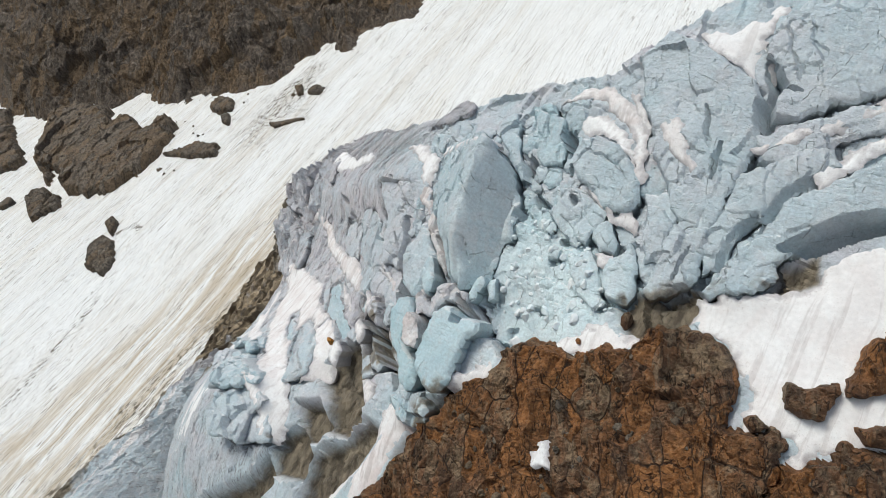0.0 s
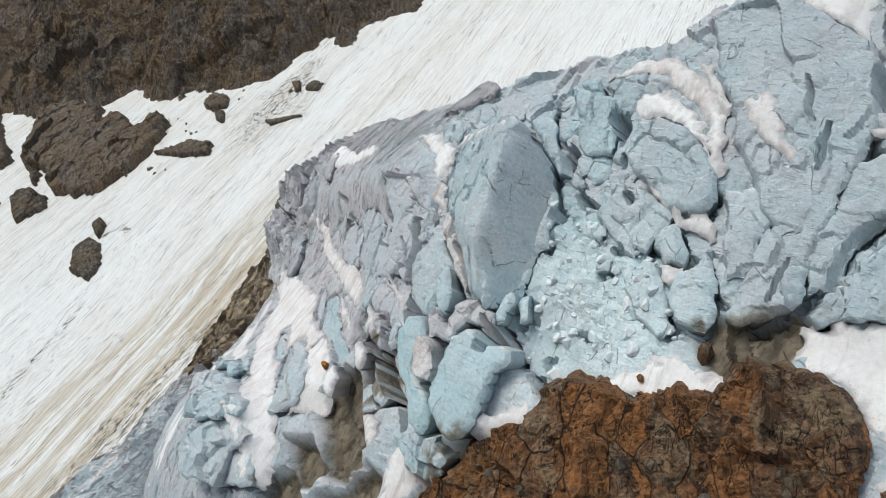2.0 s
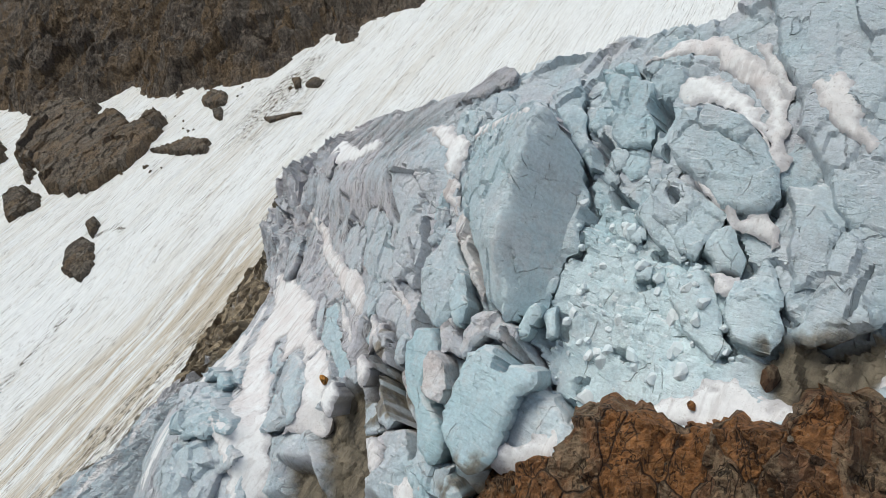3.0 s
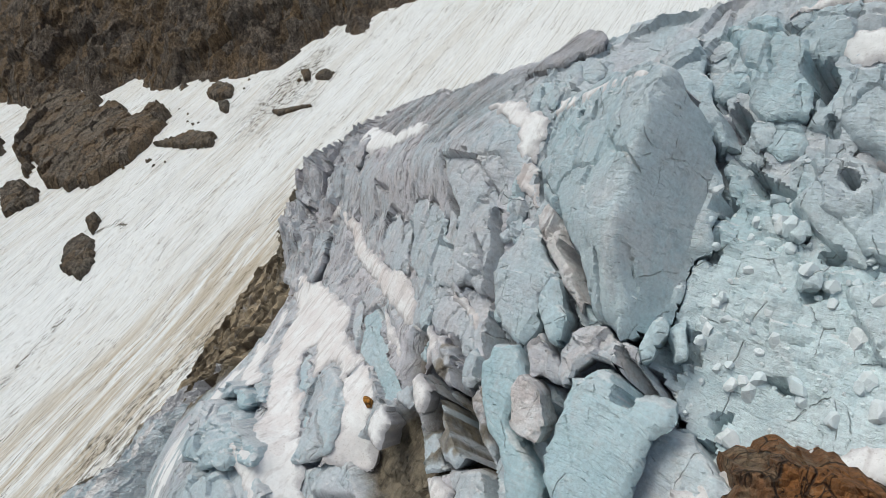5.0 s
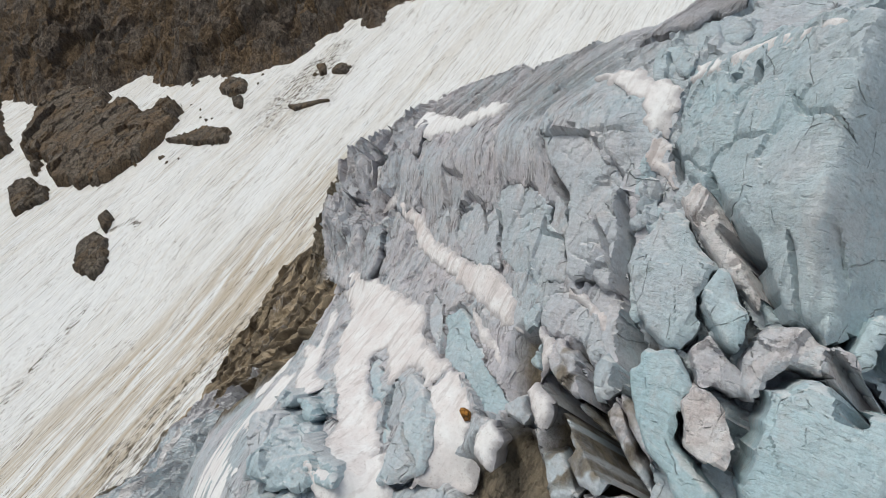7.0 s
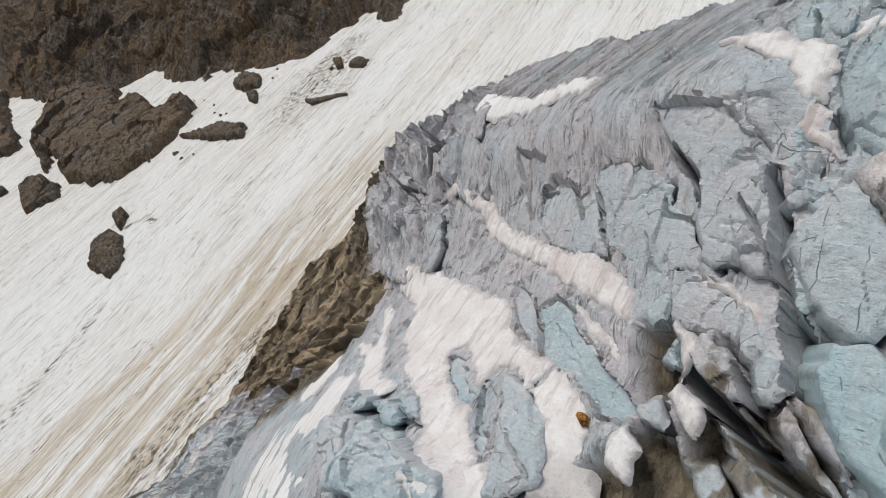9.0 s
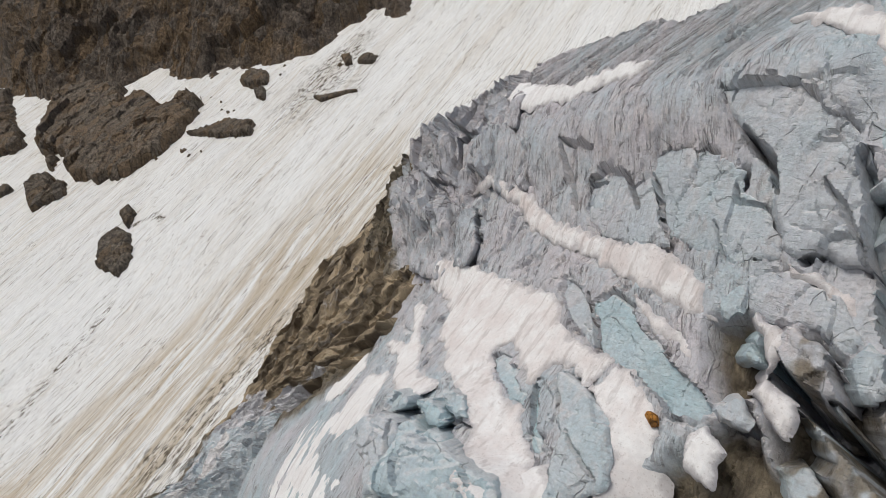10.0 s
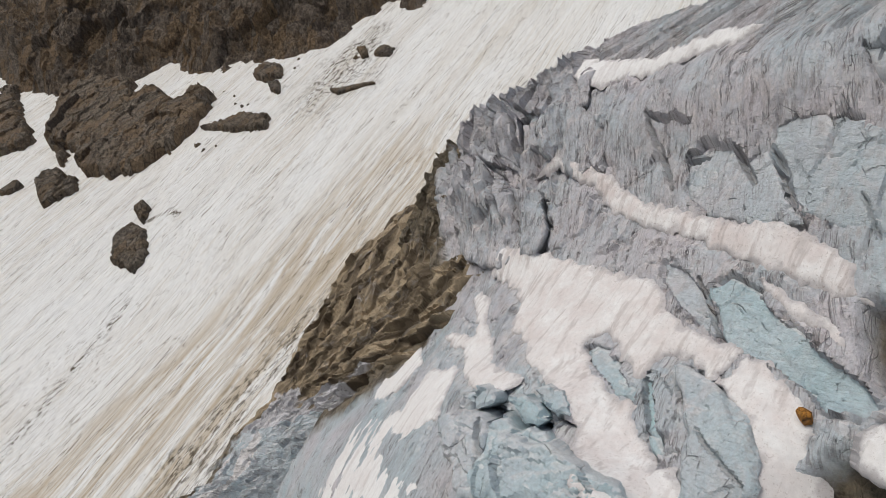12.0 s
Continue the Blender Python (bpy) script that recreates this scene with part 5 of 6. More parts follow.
snow_patch([(24.5, 16.8), (25, 19.4), (26.3, 18.5), (27.8, 15.9), (29, 13.8), (27.5, 14.7)], dust=0.4)
snow_patch([(12.7, -12.2), (15.5, -8.7), (16.5, -5.3), (21.3, -3), (24.2, -0.2), (27.3, -0.7), (30.3, -0.4), (29.6, -2.3), (23.9, -4.3), (19.1, -5.1), (17.9, -9.1), (15.2, -12.1)], dust=0.2)
snow_patch([(31.1, 1.2), (31.1, 4.4), (35.4, 5.7), (39.1, 8.3), (38.7, 11.1), (41.1, 13.1), (43.4, 14), (47.8, 5.2), (49.5, 0.9), (46.7, -2.2), (43.2, -4.1), (41.7, -7.1), (41.5, -3.9), (37.9, -5.4), (37.7, -1.7), (34.5, 1.5)], dust=0.28)
snow_patch([(-92.7, -50), (-67.9, -43.8), (-56.5, -29.9), (-41.8, -27.9), (-35.8, -32), (-35.2, -36.2), (-53.2, -44.2)], dust=0.05)
snow_patch([(1.9, -20.6), (3.7, -16.4), (7.2, -16.5), (9, -19.4), (8.2, -21.5), (6.4, -23.6), (6.2, -26.8), (-4.5, -31.9), (-0.7, -26)], dust=0.55)
# small blocks between the large ones
ROCKY = [(5.8, -26.7), (11.6, -16.9), (13, -13.2), (17, -9.3), (18.7, -4.9), (26.3, -2.7), (29.1, -0.7), (33.7, 1.6), (45, 1), (45, -30)]
gs, gw = grid(-66, 44, -26, 30, 0.5)
taken = inside(gs, gw, ROCKY) < 0.5
for outline in OUTLINES + COVER + MUD:
    p = np.array(outline, float)
    box = (gs > p[:, 0].min() - 1) & (gs < p[:, 0].max() + 1) & (gw > p[:, 1].min() - 1) & (gw < p[:, 1].max() + 1)
    if box.any():
        taken[box] |= inside(gs[box], gw[box], outline) < 0.5
rnd = random.Random(21)
made, tries = 0, 0
while made < 44 and tries < 5000:
    tries += 1
    s, w = rnd.uniform(-40, 40), rnd.uniform(-20, 20)
    left = s < -12
    if w > np.interp(s, CREST[:, 0], CREST[:, 1]) - 5 or (left and (w > -6 or rnd.random() < 0.5)) or w < -9 - 0.25 * max(0, -s - 10):
        continue
    if pallor(np.array(s), np.array(w)) > 0.35 or taken[int((w + 26) / 0.5), int((s + 66) / 0.5)]:
        continue
    wide, tall = (rnd.uniform(0.5, 1.3), rnd.uniform(1.0, 2.6)) if left else (rnd.uniform(0.45, 1.5), rnd.uniform(0.7, 2.3))
    lean, count = rnd.uniform(-0.25, 0.45), rnd.randint(6, 8)
    ring = [(wide * math.cos(a) * rnd.uniform(0.75, 1.15), tall * math.sin(a) * rnd.uniform(0.75, 1.15)) for a in (6.283 * (n + rnd.uniform(-0.25, 0.25)) / count for n in range(count))]
    outline = [(s + x - lean * y, w + y) for x, y in ring]
    words = rnd.choice(("small upright block of fractured grey ice", "narrow grey ice fin")) if left else rnd.choice(("small angular block of pale blue ice", "small broken block of blue-grey ice"))
    serac(outline, rnd.uniform(-0.25, 0.3), edge=rnd.uniform(0.3, 0.6), blue=rnd.uniform(0.2, 0.5) if left else rnd.uniform(0.4, 0.85), dust=rnd.uniform(0.2, 0.9) if left else rnd.uniform(0, 0.3), flute=0.6 if left else 0.0, rough=0.6, keep_clear=False, label=words)
    taken |= (np.abs(gs - s) < wide) & (np.abs(gw - w) < tall)
    made += 1

# ---- the ice flank below the separate seracs ----
def ice_height(s, w, cover):
    crest = np.interp(s, CREST[:, 0], CREST[:, 1]) - 1.2 * step(-45, -25, s) * step(26, 16, s) + 0.8 * fbm(s / 4, s * 0 + 3.3, 91, 3) + 0.8 * step(-46, -58, s) * ridged(s / 2.8, s * 0 + 1.7, 90, 3)
    over = np.maximum(0, w - crest)
    flute = step(-4, -18, s)
    h = flank(s, w) - 0.5 + 1.5 * step(-50, -38, s) * step(-5, -9, s) * np.exp(-((w - 8) / 3.5) ** 2) - 2.3 * np.exp(-((s - 14.5) / 5) ** 2 - ((w + 4.5) / 4.5) ** 2) + 0.8 * np.exp(-((s + 28) / 6) ** 2 - ((w + 24) / 4.5) ** 2) + lumps(s, w, flute, 1.0 - 0.2 * step(-8, -20, s) * step(3, 9, w) - 0.75 * pallor(s, w)) * (1 - 0.55 * cover) - 0.15 * cover - over * np.minimum(5.0, 2.2 + over)
    one, two, tag = cells((s + 0.8 * soft(s / 2, w / 2, 92)) / 3.4, (w + 0.8 * soft(s / 2, w / 2, 93)) / 4.6, 94)
    h = h + (0.4 * (tag - 0.5) * step(0.0, 0.2, two - one) - 0.45 * step(0.07, 0.0, two - one) * step(-0.1, 0.3, soft(s / 6, w / 6, 96))) * (1 - 0.8 * pallor(s, w)) * step(-70, -55, s) * (1 - cover) * (1 - 0.85 * step(-8, -20, s) * step(4, 9, w))
    h = h + 0.35 * ridged(swept(s, w) / 2.6, w / 26, 95, 3) * step(-8, -20, s) * step(3, 9, w)
    rough = step(1.5, -1.0, inside(s, w, RUBBLE))
    one, two, tag = cells(s / 0.95, w / 0.95, 97)
    return h + rough * (0.30 * (tag - 0.6) - 0.12 * one - 0.18 * step(0.10, 0.0, two - one)) * step(-4, 2, w)


s, w = np.meshgrid(np.r_[np.arange(-135, -64, 0.5), np.arange(-64, 47, 0.19), np.arange(47, 75, 0.6)], np.r_[np.arange(-60, -26, 0.5), np.arange(-26, 30, 0.19), np.arange(30, 52, 0.6)])
muddy, dust = stains(s, w)
blue = np.clip(0.45 + 0.5 * step(1.5, -1.5, inside(s, w, RUBBLE)) + 0.35 * fbm(s / 8, w / 8, 98, 3) - 0.25 * dust, 0, 1)
moat = np.zeros(s.shape)
for outline in OUTLINES:
    p = np.array(outline, float)
    box = (s > p[:, 0].min() - 1.5) & (s < p[:, 0].max() + 1.5) & (w > p[:, 1].min() - 1.5) & (w < p[:, 1].max() + 1.5)
    d = inside(s[box], w[box], outline)
    moat[box] = np.maximum(moat[box], np.where(d < -0.3, 1.6, 1.1 * step(0.36, 0.05, d) * step(0.1, 0.5, fbm(s[box] / 2.5, w[box] / 2.5, 96, 3))))
cover = np.zeros(s.shape)
for outline in COVER:
    p = np.array(outline, float)
    box = (s > p[:, 0].min() - 1.5) & (s < p[:, 0].max() + 1.5) & (w > p[:, 1].min() - 1.5) & (w < p[:, 1].max() + 1.5)
    cover[box] = np.maximum(cover[box], step(0.9, -0.6, inside(s[box], w[box], outline)))
h = ice_height(s, w, cover) - 0.6 * creases(s, w, step(-4, -18, s)) * (1 - cover) * (1 - 0.5 * pallor(s, w)) - moat * (1 - 0.7 * cover) - cleft(s, w) - (1.0 + 1.6 * step(22, 12, s)) * np.clip(muddy, 0, 1) * step(-60, -40, s) + 0.45 * crag(s, w, 4, 99, 1.0) * muddy * step(-62, -72, s)
raise_top(s, w, h, True)
tagged(sheet("glacier_flank", s, w, h, attrs=(("fol", swept(s, w)), ("dirt", muddy), ("dust", dust), ("blue", blue), ("flute", step(-4, -18, s)), ("snow", 0 * s), ("pale", pallor(s, w))), material=M_ICE, matrix=ICE), "steep broken glacier flank of grey and blue ice with crevasses", "glacier", kind="structure")

for number, (outline, lift, how) in enumerate(SERACS):
    build_serac(number, outline, lift, **how)
bare = lying(smoothed(TOP, 1))
lie = lying(np.maximum(smoothed(TOP, 5), smoothed(TOP, 2) - 0.15))
for number, (outline, dust) in enumerate(PATCHES):
    build_patch(number, outline, dust, lie)
snow_block([(-10, -6.5), (-9.9, -5.9), (-9, -6.4), (-8.1, -6.8), (-7.4, -7.2), (-7.3, -7.9), (-7.8, -8.6), (-8, -9.4), (-8, -10.2), (-8.2, -8.9), (-8.8, -7.6)], 0.4, dust=0.45)
snow_block([(-8.3, -10.7), (-7.6, -9.8), (-6.6, -10), (-5.6, -10.5), (-5.2, -11.3), (-5.6, -12.4), (-6, -12.4), (-6.7, -11.7), (-7.4, -11.2)], 1, dust=0.35)
snow_block([(-10.5, -14.9), (-10.4, -14), (-9.7, -13.3), (-8.6, -14), (-8.2, -14.3), (-8.2, -15.8), (-8.2, -16.4), (-9.3, -16.3), (-10.2, -15.7)], 1.3, dust=0.1)
snow_block([(-3.6, -16.1), (-2.6, -15.5), (-0.5, -15.8), (-0.2, -17.8), (0.1, -19.5), (-1.7, -17.8)], -0.5, dust=0.3)
snow_block([(16.9, -7.6), (17.7, -7.3), (18, -8)], 0, dust=0.2)

# the bank of dirt-covered ice between the flank and the snow slope
FAR = np.array([(-30, 223, 38), (-37, 221.3, 34.6), (-46, 220, 29.5), (-57, 214.5, 20.2), (-61.3, 204, 12.3), (-64.3, 196, 6.6), (-65.5, 189, 2.5), (-68.5, 182, -3), (-74.5, 175, -9), (-78, 168, -15), (-86, 167.6, -19), (-95, 160.4, -27.6), (-107, 151, -37), (-130, 135, -54)], float)
NEAR = np.array([(-80, 10), (-78, 6), (-75, 1), (-67, -4), (-62, -9), (-62, -15), (-68, -21), (-76, -26), (-82, -33), (-86, -40), (-88, -46), (-90, -52), (-92, -60), (-96, -72)], float)
a, b = np.meshgrid(np.linspace(0, 13, 420), np.linspace(-0.06, 1.12, 260))
far = np.stack([np.interp(a, np.arange(14), FAR[:, n]) for n in range(3)], -1)
ns, nw = np.interp(a, np.arange(14), NEAR[:, 0]), np.interp(a, np.arange(14), NEAR[:, 1])
near = np.stack([ns, nw, flank(ns, nw) - 0.8], -1) @ np.array(ICE.to_3x3()).T + np.array(ICE.translation)
body = far * (1 - b[..., None]) + near * b[..., None]
flow = b * 11 + 1.1 * a + 0.25 * fbm(a * 0.9, b * 3, 508, 2)
relief = 1.3 * ridged(flow / 2.2, a * 0.5, 503, 4, 0.6) + 0.9 * facets(flow / 0.9, a * 1.6, 509, 1.2) + 0.45 * facets(flow * 2.6, a * 4.1, 510, 1.2) - 2.5 * step(0.03, -0.06, b) - 3.0 * step(0.98, 1.12, b)
tone = np.clip(0.5 + 0.8 * fbm(flow * 1.3, a * 0.6, 504, 4, 0.5), 0, 1)
up = np.array((-0.52, -0.50, 0.69))
body = body + relief[..., None] * up
dirt = np.maximum(step(7.9, 6.6, a + 0.9 * fbm(a * 1.5, b * 6, 505, 3)), step(0.16, 0.06, b + 0.06 * fbm(a * 3, b * 9, 506, 3)))
dirt = dirt * (0.62 + 0.45 * step(-0.5, 0.5, fbm(a * 2.2 + 4 * b, b * 5, 507, 3)))
low = step(7.2, 8.2, a)
body = body + ((lumps(a * 9, b * 40, 0.4, 1.6) - relief * 0.7 + 1.2 * ridged(b * 3.1 + 0.2 * a, a * 0.4, 512, 2)) * low)[..., None] * up
stripe = np.maximum(np.exp(-((b - 0.20 - 0.02 * (a - 9)) / 0.035) ** 2) * step(12.0, 11, a), np.exp(-((b - 0.40) / 0.06) ** 2) * step(11.5, 10, a)) * step(7.6, 8.4, a)
cut = int(np.searchsorted(a[0], 7.9))
for name, part, words in (("moraine_bank", np.s_[:, :cut + 1], "bank of dark brown dirt over old ice beside the snow slope"), ("glacier_flank_edge", np.s_[:, cut:], "grey ice margin with snow strips beside the snow slope")):
    x, y, z = (body[part][..., n] for n in range(3))
    one = a[part] * 0
    ob = sheet(name, x, y, z, attrs=(("dirt", dirt[part]), ("tone", tone[part]), ("fol", a[part] * 9), ("dust", 0.35 + one), ("blue", 0.55 + one), ("flute", 0.8 + one), ("snow", stripe[part]), ("pale", one)), material=M_BANK if name == "moraine_bank" else M_ICE, smooth=name != "moraine_bank")
    tagged(ob, words, "moraine" if name == "moraine_bank" else "glacier", kind="structure")



# ---- rock that shows through ----
def outcrop(outline, lift, size, label, material, seed, matrix=ICE, base=flank, cell=0.16, edge=1.0, sink=2.5, wobble=0.5, swing=1.7):
    def shape(s, w, d):
        if matrix is SLOPE:
            return 0.34 * (crag(s, w, size, seed, -0.5) + 0.4 * crag(s, w, 0.33 * size, seed + 7, 0.3)) * step(0.6, -1.2 * edge, d) + 0.16 * size * np.sqrt(np.clip(-d / size, 0, 1.2))
        return (0.62 * crag(s, w, 1.5 * size, seed, -0.55) + 0.5 * crag(s, w, 0.4 * size, seed + 7, -0.2)) * step(0.6, -1.2 * edge, d)

    ob = mound("rock_outcrop", outline, lift, edge, cell, material, (("snow", 0.0),), shape, wobble, sink, 0.7 * edge, matrix, base, swing, False)
    return tagged(ob, label, "rock")


main_rock = outcrop([(5.8, -26.7), (11.6, -16.9), (13, -13.2), (17, -9.3), (17.2, -6.5), (18.7, -4.9), (21.6, -4.7), (23.1, -4.5), (26.3, -2.7), (28.7, -2.1), (29.1, -0.7), (30.1, 0.7), (33.7, 1.6), (35.9, 0.2), (37.4, -1.6), (37.1, -4.4), (37.7, -5.4), (41.2, -4), (41.6, -7), (41, -9.5), (40, -30), (6, -34)], 1.0, 3.2, "broad rusty brown fractured bedrock outcrop below the ice", M_ROCK, 201)
outcrop([(40.9, -9.6), (42.4, -6.3), (44.2, -4.5), (44.8, -3.1), (45.9, -3.2), (49, -2.1), (52, -10), (44, -16)], 0.9, 2.4, "rusty brown bedrock hump rising from snow", M_ROCK, 211)
outcrop([(40, -0.4), (41.7, 0.1), (43.3, 1.1), (43.6, 0.6), (43.2, -1.9), (42, -2.1), (40.7, -2)], 0.9, 1.2, "small dark brown rock island in the snowfield", M_ROCK, 221, edge=0.5, wobble=0.3)
outcrop([(43.7, 1.7), (44.6, 5.4), (45.8, 7.3), (47.1, 2.8), (45.1, 1), (44.4, 0.6)], 0.9, 1.4, "dark brown rock rib in the snowfield", M_ROCK, 231, edge=0.5, wobble=0.3)
outcrop([(45.3, -1.6), (47.3, -0.3), (47.7, -1.6), (46.1, -2.3)], 0.8, 1.0, "low brown rock slab melting out of snow", M_ROCK, 241, edge=0.4, wobble=0.2)
outcrop([(38.6, -4), (39.2, -3.4), (40.3, -3.8), (39.4, -4.6)], 0.8, 0.8, "small dark rock at the snow edge", M_ROCK, 251, edge=0.4, wobble=0.2)

for outline in (
    [(24.3, -13), (25.8, -12.1), (26.3, -13), (27.2, -14.3), (25, -15.1), (24.6, -14.2)],
    [(16.4, -12.2), (17.4, -11.8), (17.9, -12.6), (17.0, -12.9)],
    [(21.0, -11.8), (22.1, -11.6), (22.3, -12.2), (21.3, -12.3)],
    [(17.9, -9.4), (18.5, -9.1), (18.6, -9.9), (18.1, -10.0)],
):
    tagged(mound("snow_patch", outline, 1.65, 0.4, 0.12, M_SNOW, (("dust", 0.1),), lambda s, w, d: 0.05 * np.clip(-d, 0, 2), 0.4, 2.4, -0.3, swing=1.5, fall=0.4), "small remnant of white snow in a rock hollow", "snow")

# rock islands on the far snow slope
def rock_island(outline, lift, size, words):
    return outcrop(outline, lift, size, words, M_ISLE, 300 + 13 * len(outline) + int(10 * size), SLOPE, apron, 0.4 if size > 5 else 0.3, 0.14 * size, 2 * lift + 2, 0.24 * size, 0.5 * size)


rock_island([(-213.8, 68.9), (-191.5, 76.9), (-151.2, 66.8), (-134.3, 50.6), (-130.8, 62.4), (-112.7, 52.8), (-97.9, 47.8), (-99.8, 60), (-87.1, 57.3), (-78.2, 47.7), (-74.6, 34.2), (-71.7, 25.7), (-72.6, 15.3), (-77.8, 9), (-82.4, 4), (-93.7, 0.9), (-107.8, 1.2), (-130.2, 15), (-149.4, 18.8), (-126.9, 6.3), (-136.7, 8), (-170.4, 27.8)], 3.0, 11, "large grey-brown rock buttress standing in snow")
rock_island([(-73.5, 71), (-72.5, 78), (-60.5, 74.9), (-52.8, 65.5), (-62.9, 63.7)], 2.2, 4, "rounded dark rock island in snow")
rock_island([(-57.1, 61.3), (-52.1, 62.4), (-45.8, 54.6), (-50.7, 55.5)], 1.4, 2.5, "small brown rock island in snow")
rock_island([(-67.6, 30.4), (-57.5, 34.5), (-54.7, 40.4), (-39.4, 38.6), (-35.7, 33), (-49.5, 30)], 2.0, 4, "low dark rock bar across the snow")
rock_island([(-45.7, -37.1), (-53.9, -28.6), (-52.7, -21.8), (-44.2, -22.6), (-34.2, -32.5), (-34, -38.5)], 1.6, 4, "brown rock island with snow in its cracks")
rock_island([(-59.3, -13.9), (-58.8, -10.4), (-52.3, -13.3), (-49.1, -20.1)], 1.4, 2.5, "small dark rock fin in snow")
rock_island([(-117.9, -13.6), (-130.8, -6.6), (-130.5, 1.8), (-120.9, 0.3), (-109.2, -9.8), (-111.7, -1.1), (-100.5, -8.3), (-108.3, -18.6)], 2.5, 6, "dark brown rock island in snow")
rock_island([(-15.2, 78.7), (-15.4, 85.3), (-8.5, 83.4), (-7.3, 78.1)], 1.6, 3, "small dark rock island in snow")
rock_island([(-26.8, 84.9), (-23.7, 86.1), (-18.5, 78.9), (-21.1, 78.2)], 1.4, 2.5, "small brown rock island in snow")
rock_island([(-281, 71.2), (-271.1, 74.1), (-224.3, 45.9), (-177.1, 22.7), (-178.2, 17.8), (-195.1, 9.8)], 3.0, 9, "grey-brown rock spur in snow")
rock_island([(-150.1, -14.3), (-148.9, -4.9), (-141, -7.3), (-142.5, -12.5)], 1.6, 3, "small brown rock below a buttress")
rock_island([(-21.4, 55.6), (-6.3, 59), (-2, 58.5), (-8, 55.5), (-15, 52.4)], 0.9, 1.5, "thin dark rock ledge across the snow")


SMALL_ROCKS = ((-82.6, 59.4), (-59.5, 46.3), (-57, 47.3), (-60.5, 19.9), (-51.5, 21.1), (-55.9, 80.9), (-51.9, 72.9), (-24.2, 78.7), (-65.7, 48.7), (-55.2, 18), (-65.8, 32.5), (-60.1, 31.5), (-72.2, 55.1), (-60.3, 21))


def boulder(name, size, seed):
    """An angular stone: a hull round scattered points."""
    bm = bmesh.new()
    rnd = random.Random(seed)
    for _ in range(26):
        a, z = rnd.uniform(0, 6.283), rnd.uniform(-1, 1)
        r = math.sqrt(1 - z * z) * rnd.uniform(0.8, 1.05)
        bm.verts.new((size[0] * r * math.cos(a), size[1] * r * math.sin(a), size[2] * z * rnd.uniform(0.8, 1.05)))
    hull = bmesh.ops.convex_hull(bm, input=bm.verts)
    bmesh.ops.delete(bm, geom=[g for g in hull["geom_interior"] if isinstance(g, bmesh.types.BMVert)], context="VERTS")
    me = bpy.data.meshes.new(name)
    bm.to_mesh(me)
    bm.free()
    return me


def on_ice(s, w, lift):
    h = float(bare(np.array([s]), np.array([w]))[0]) + lift
    return ICE @ Vector((s, w, h))


def set_down(name, me, material, where, size, rnd, parent=None):
    if not me.materials:
        me.materials.append(material)
    ob = new(name, me)
    ob.matrix_world = Matrix.LocRotScale(where, Euler((rnd.uniform(0, 6.3), rnd.uniform(0, 6.3), rnd.uniform(0, 6.3))), (size,) * 3)
    if parent:
        m = ob.matrix_world.copy()
        ob.parent = parent
        ob.matrix_parent_inverse = parent.matrix_world.inverted()
        ob.matrix_world = m
    return ob


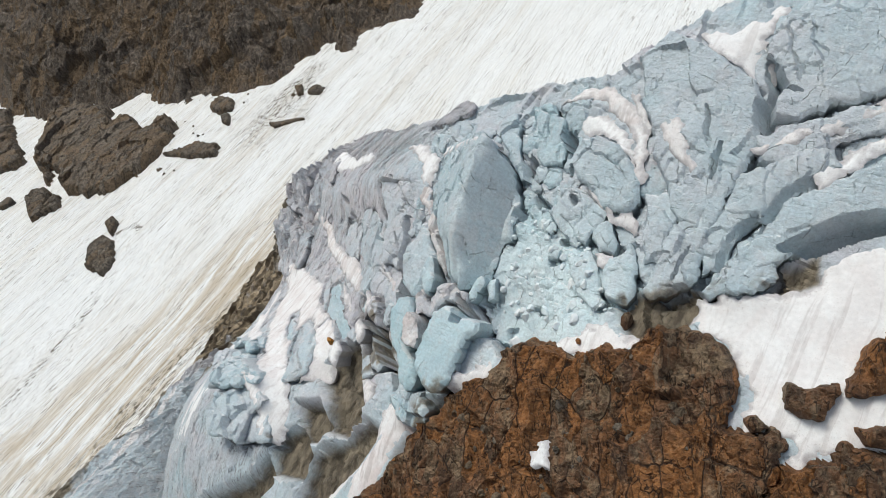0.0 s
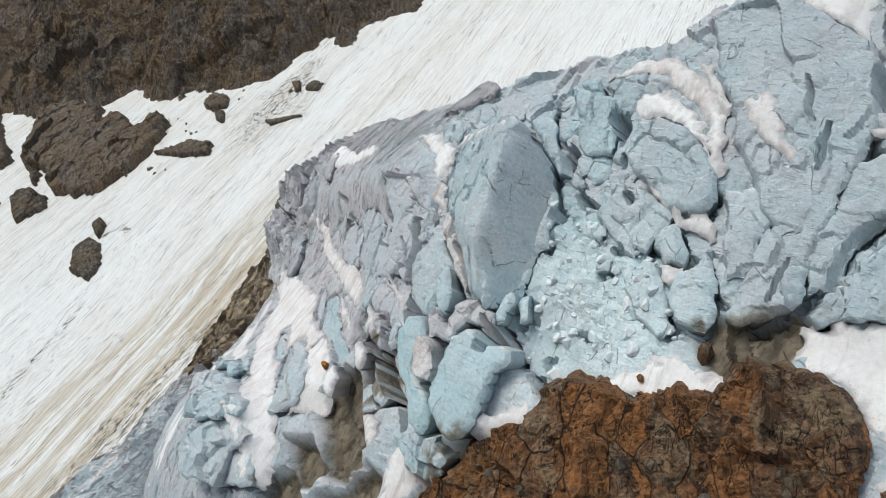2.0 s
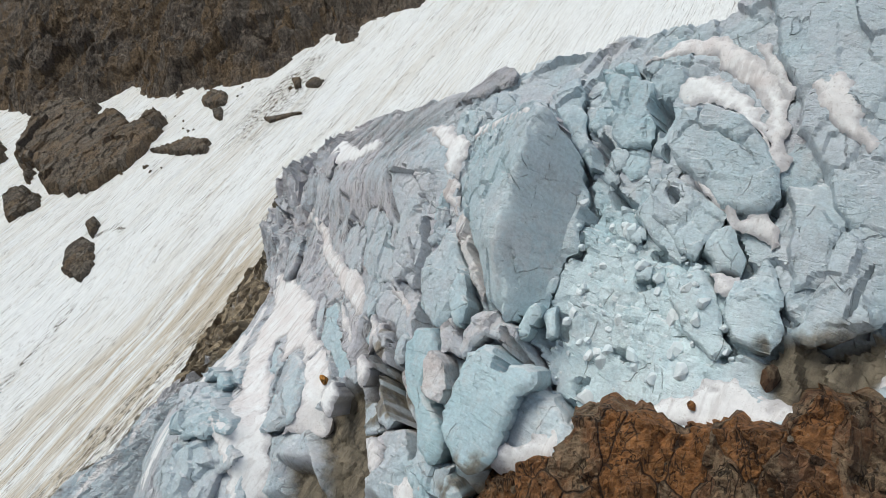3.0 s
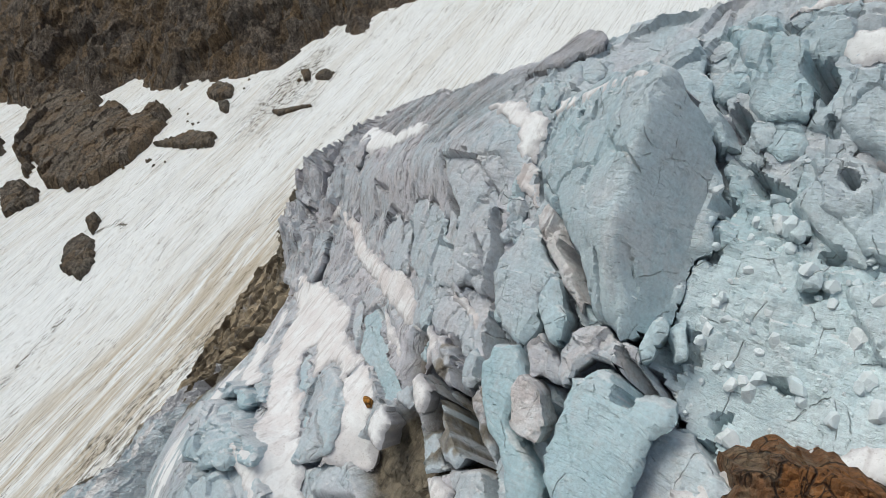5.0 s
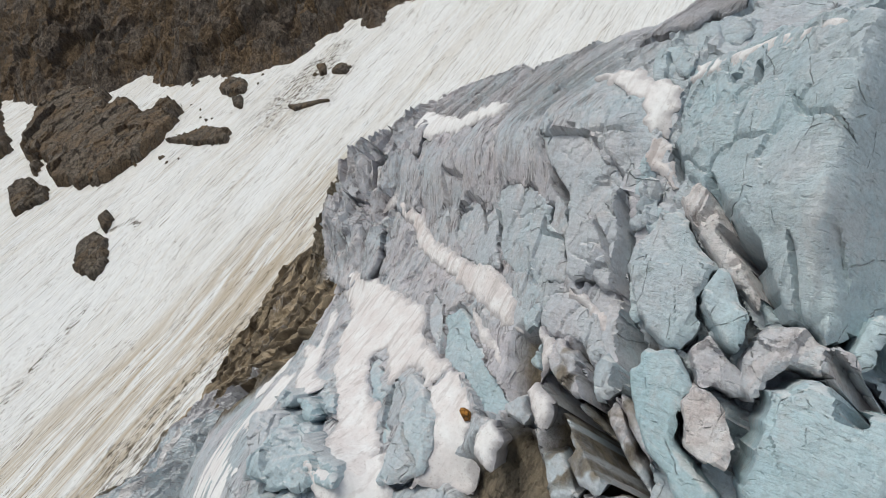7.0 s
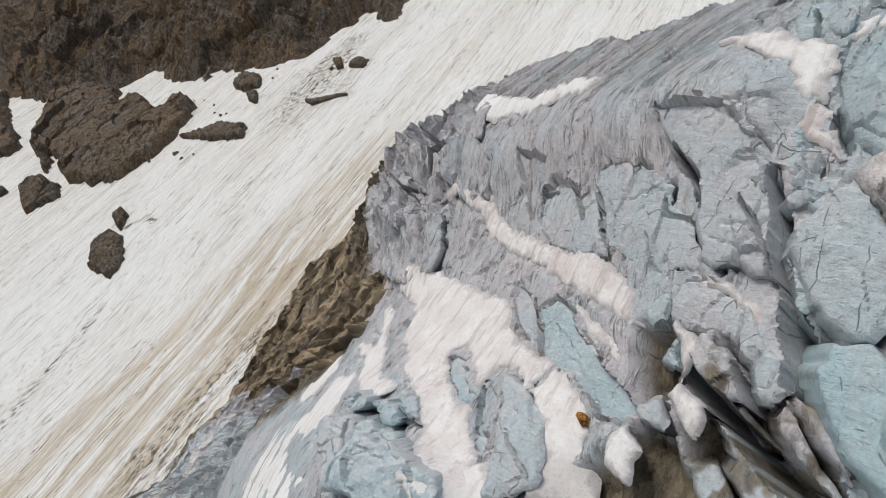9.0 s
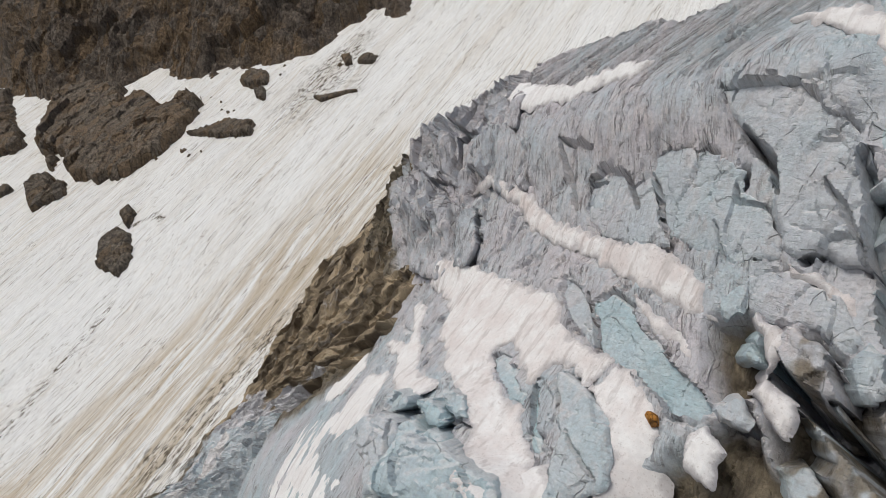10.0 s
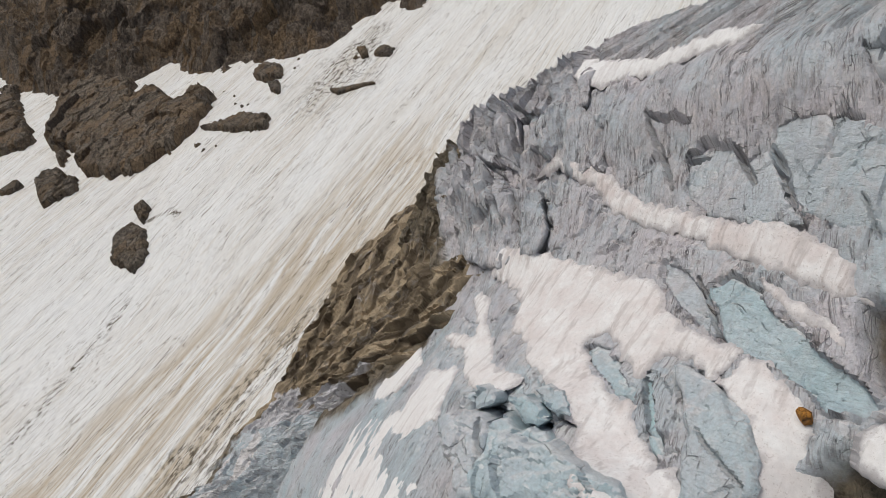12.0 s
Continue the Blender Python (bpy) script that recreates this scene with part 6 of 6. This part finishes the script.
rnd = random.Random(5)
M_ORANGE = rock_material("orange_rock", (0.30, 0.12, 0.025), (0.50, 0.22, 0.04), (0.55, 0.25, 0.05), (0.42, 0.24, 0.09), 1.5)
M_CHUNK = chunk_material()
stones = [boulder("stone", (1.0, rnd.uniform(0.6, 0.9), rnd.uniform(0.45, 0.8)), 40 + n) for n in range(6)]
chunks = [boulder("ice_chunk", (1.0, rnd.uniform(0.6, 0.95), rnd.uniform(0.6, 0.9)), 60 + n) for n in range(6)]
tagged(set_down("boulder", boulder("boulder", (1, 0.75, 0.7), 90), M_ORANGE, on_ice(-14.0, -13.9, 0.45), 0.62, rnd), "orange-brown boulder resting on a snow tongue", "boulder")
tagged(set_down("boulder", boulder("boulder", (1, 0.7, 0.6), 91), M_ROCK, on_ice(26.2, 0.5, 0.6), 1.0, rnd), "dark brown boulder at the ice foot", "boulder")
tagged(set_down("boulder", boulder("boulder", (1, 0.8, 0.8), 92), M_ROCK, on_ice(22.9, -2.9, 0.5), 0.36, rnd), "small dark boulder lying on snow", "boulder")

for n, (x, y) in enumerate(SMALL_ROCKS):
    z = float(apron(np.array([x]), np.array([y]))[0])
    tagged(set_down("stone", stones[n % 6], M_ISLE, SLOPE @ Vector((x, y, z + 0.15)), (0.7, 1.1, 0.9, 1.4)[n % 4], rnd), "small dark rock lying on the snow", "rock", "small rocks on the snow slope")

# loose stones that belong to the broad outcrop
made = 0
outline = [(8, -24), (13, -13.6), (18, -8.5), (24, -5.5), (30, -1), (35, -1), (36.5, -5), (40.5, -5.5), (40, -12), (24, -24)]
while made < 130:
    s, w = rnd.uniform(8, 41), rnd.uniform(-22, 0)
    if inside(np.array([s]), np.array([w]), outline)[0] < -0.4:
        set_down("stone", stones[made % 6], M_ROCK, ICE @ Vector((s, w, float(flank(np.array([s]), np.array([w]))[0]) + rnd.uniform(0.6, 1.4))), rnd.choice((0.18, 0.25, 0.3, 0.4, 0.55, 0.8)), rnd, main_rock)
        made += 1

# fallen ice
made = 0
while made < 100:
    s, w = rnd.uniform(8, 24), rnd.uniform(-12.5, 11.5)
    where = (np.array([s]), np.array([w]))
    if inside(*where, RUBBLE)[0] < 0.4 and bare(*where)[0] < flank(*where)[0] + 0.4:
        size = rnd.choice((0.16, 0.2, 0.25, 0.32, 0.45, 0.6, 0.8))
        tagged(set_down("ice_chunk", chunks[made % 6], M_CHUNK, on_ice(s, w, rnd.uniform(-0.2, 0.05)), size, rnd), "angular pale blue ice chunk in a rubble chute", "ice", "fallen ice chunks")
        made += 1
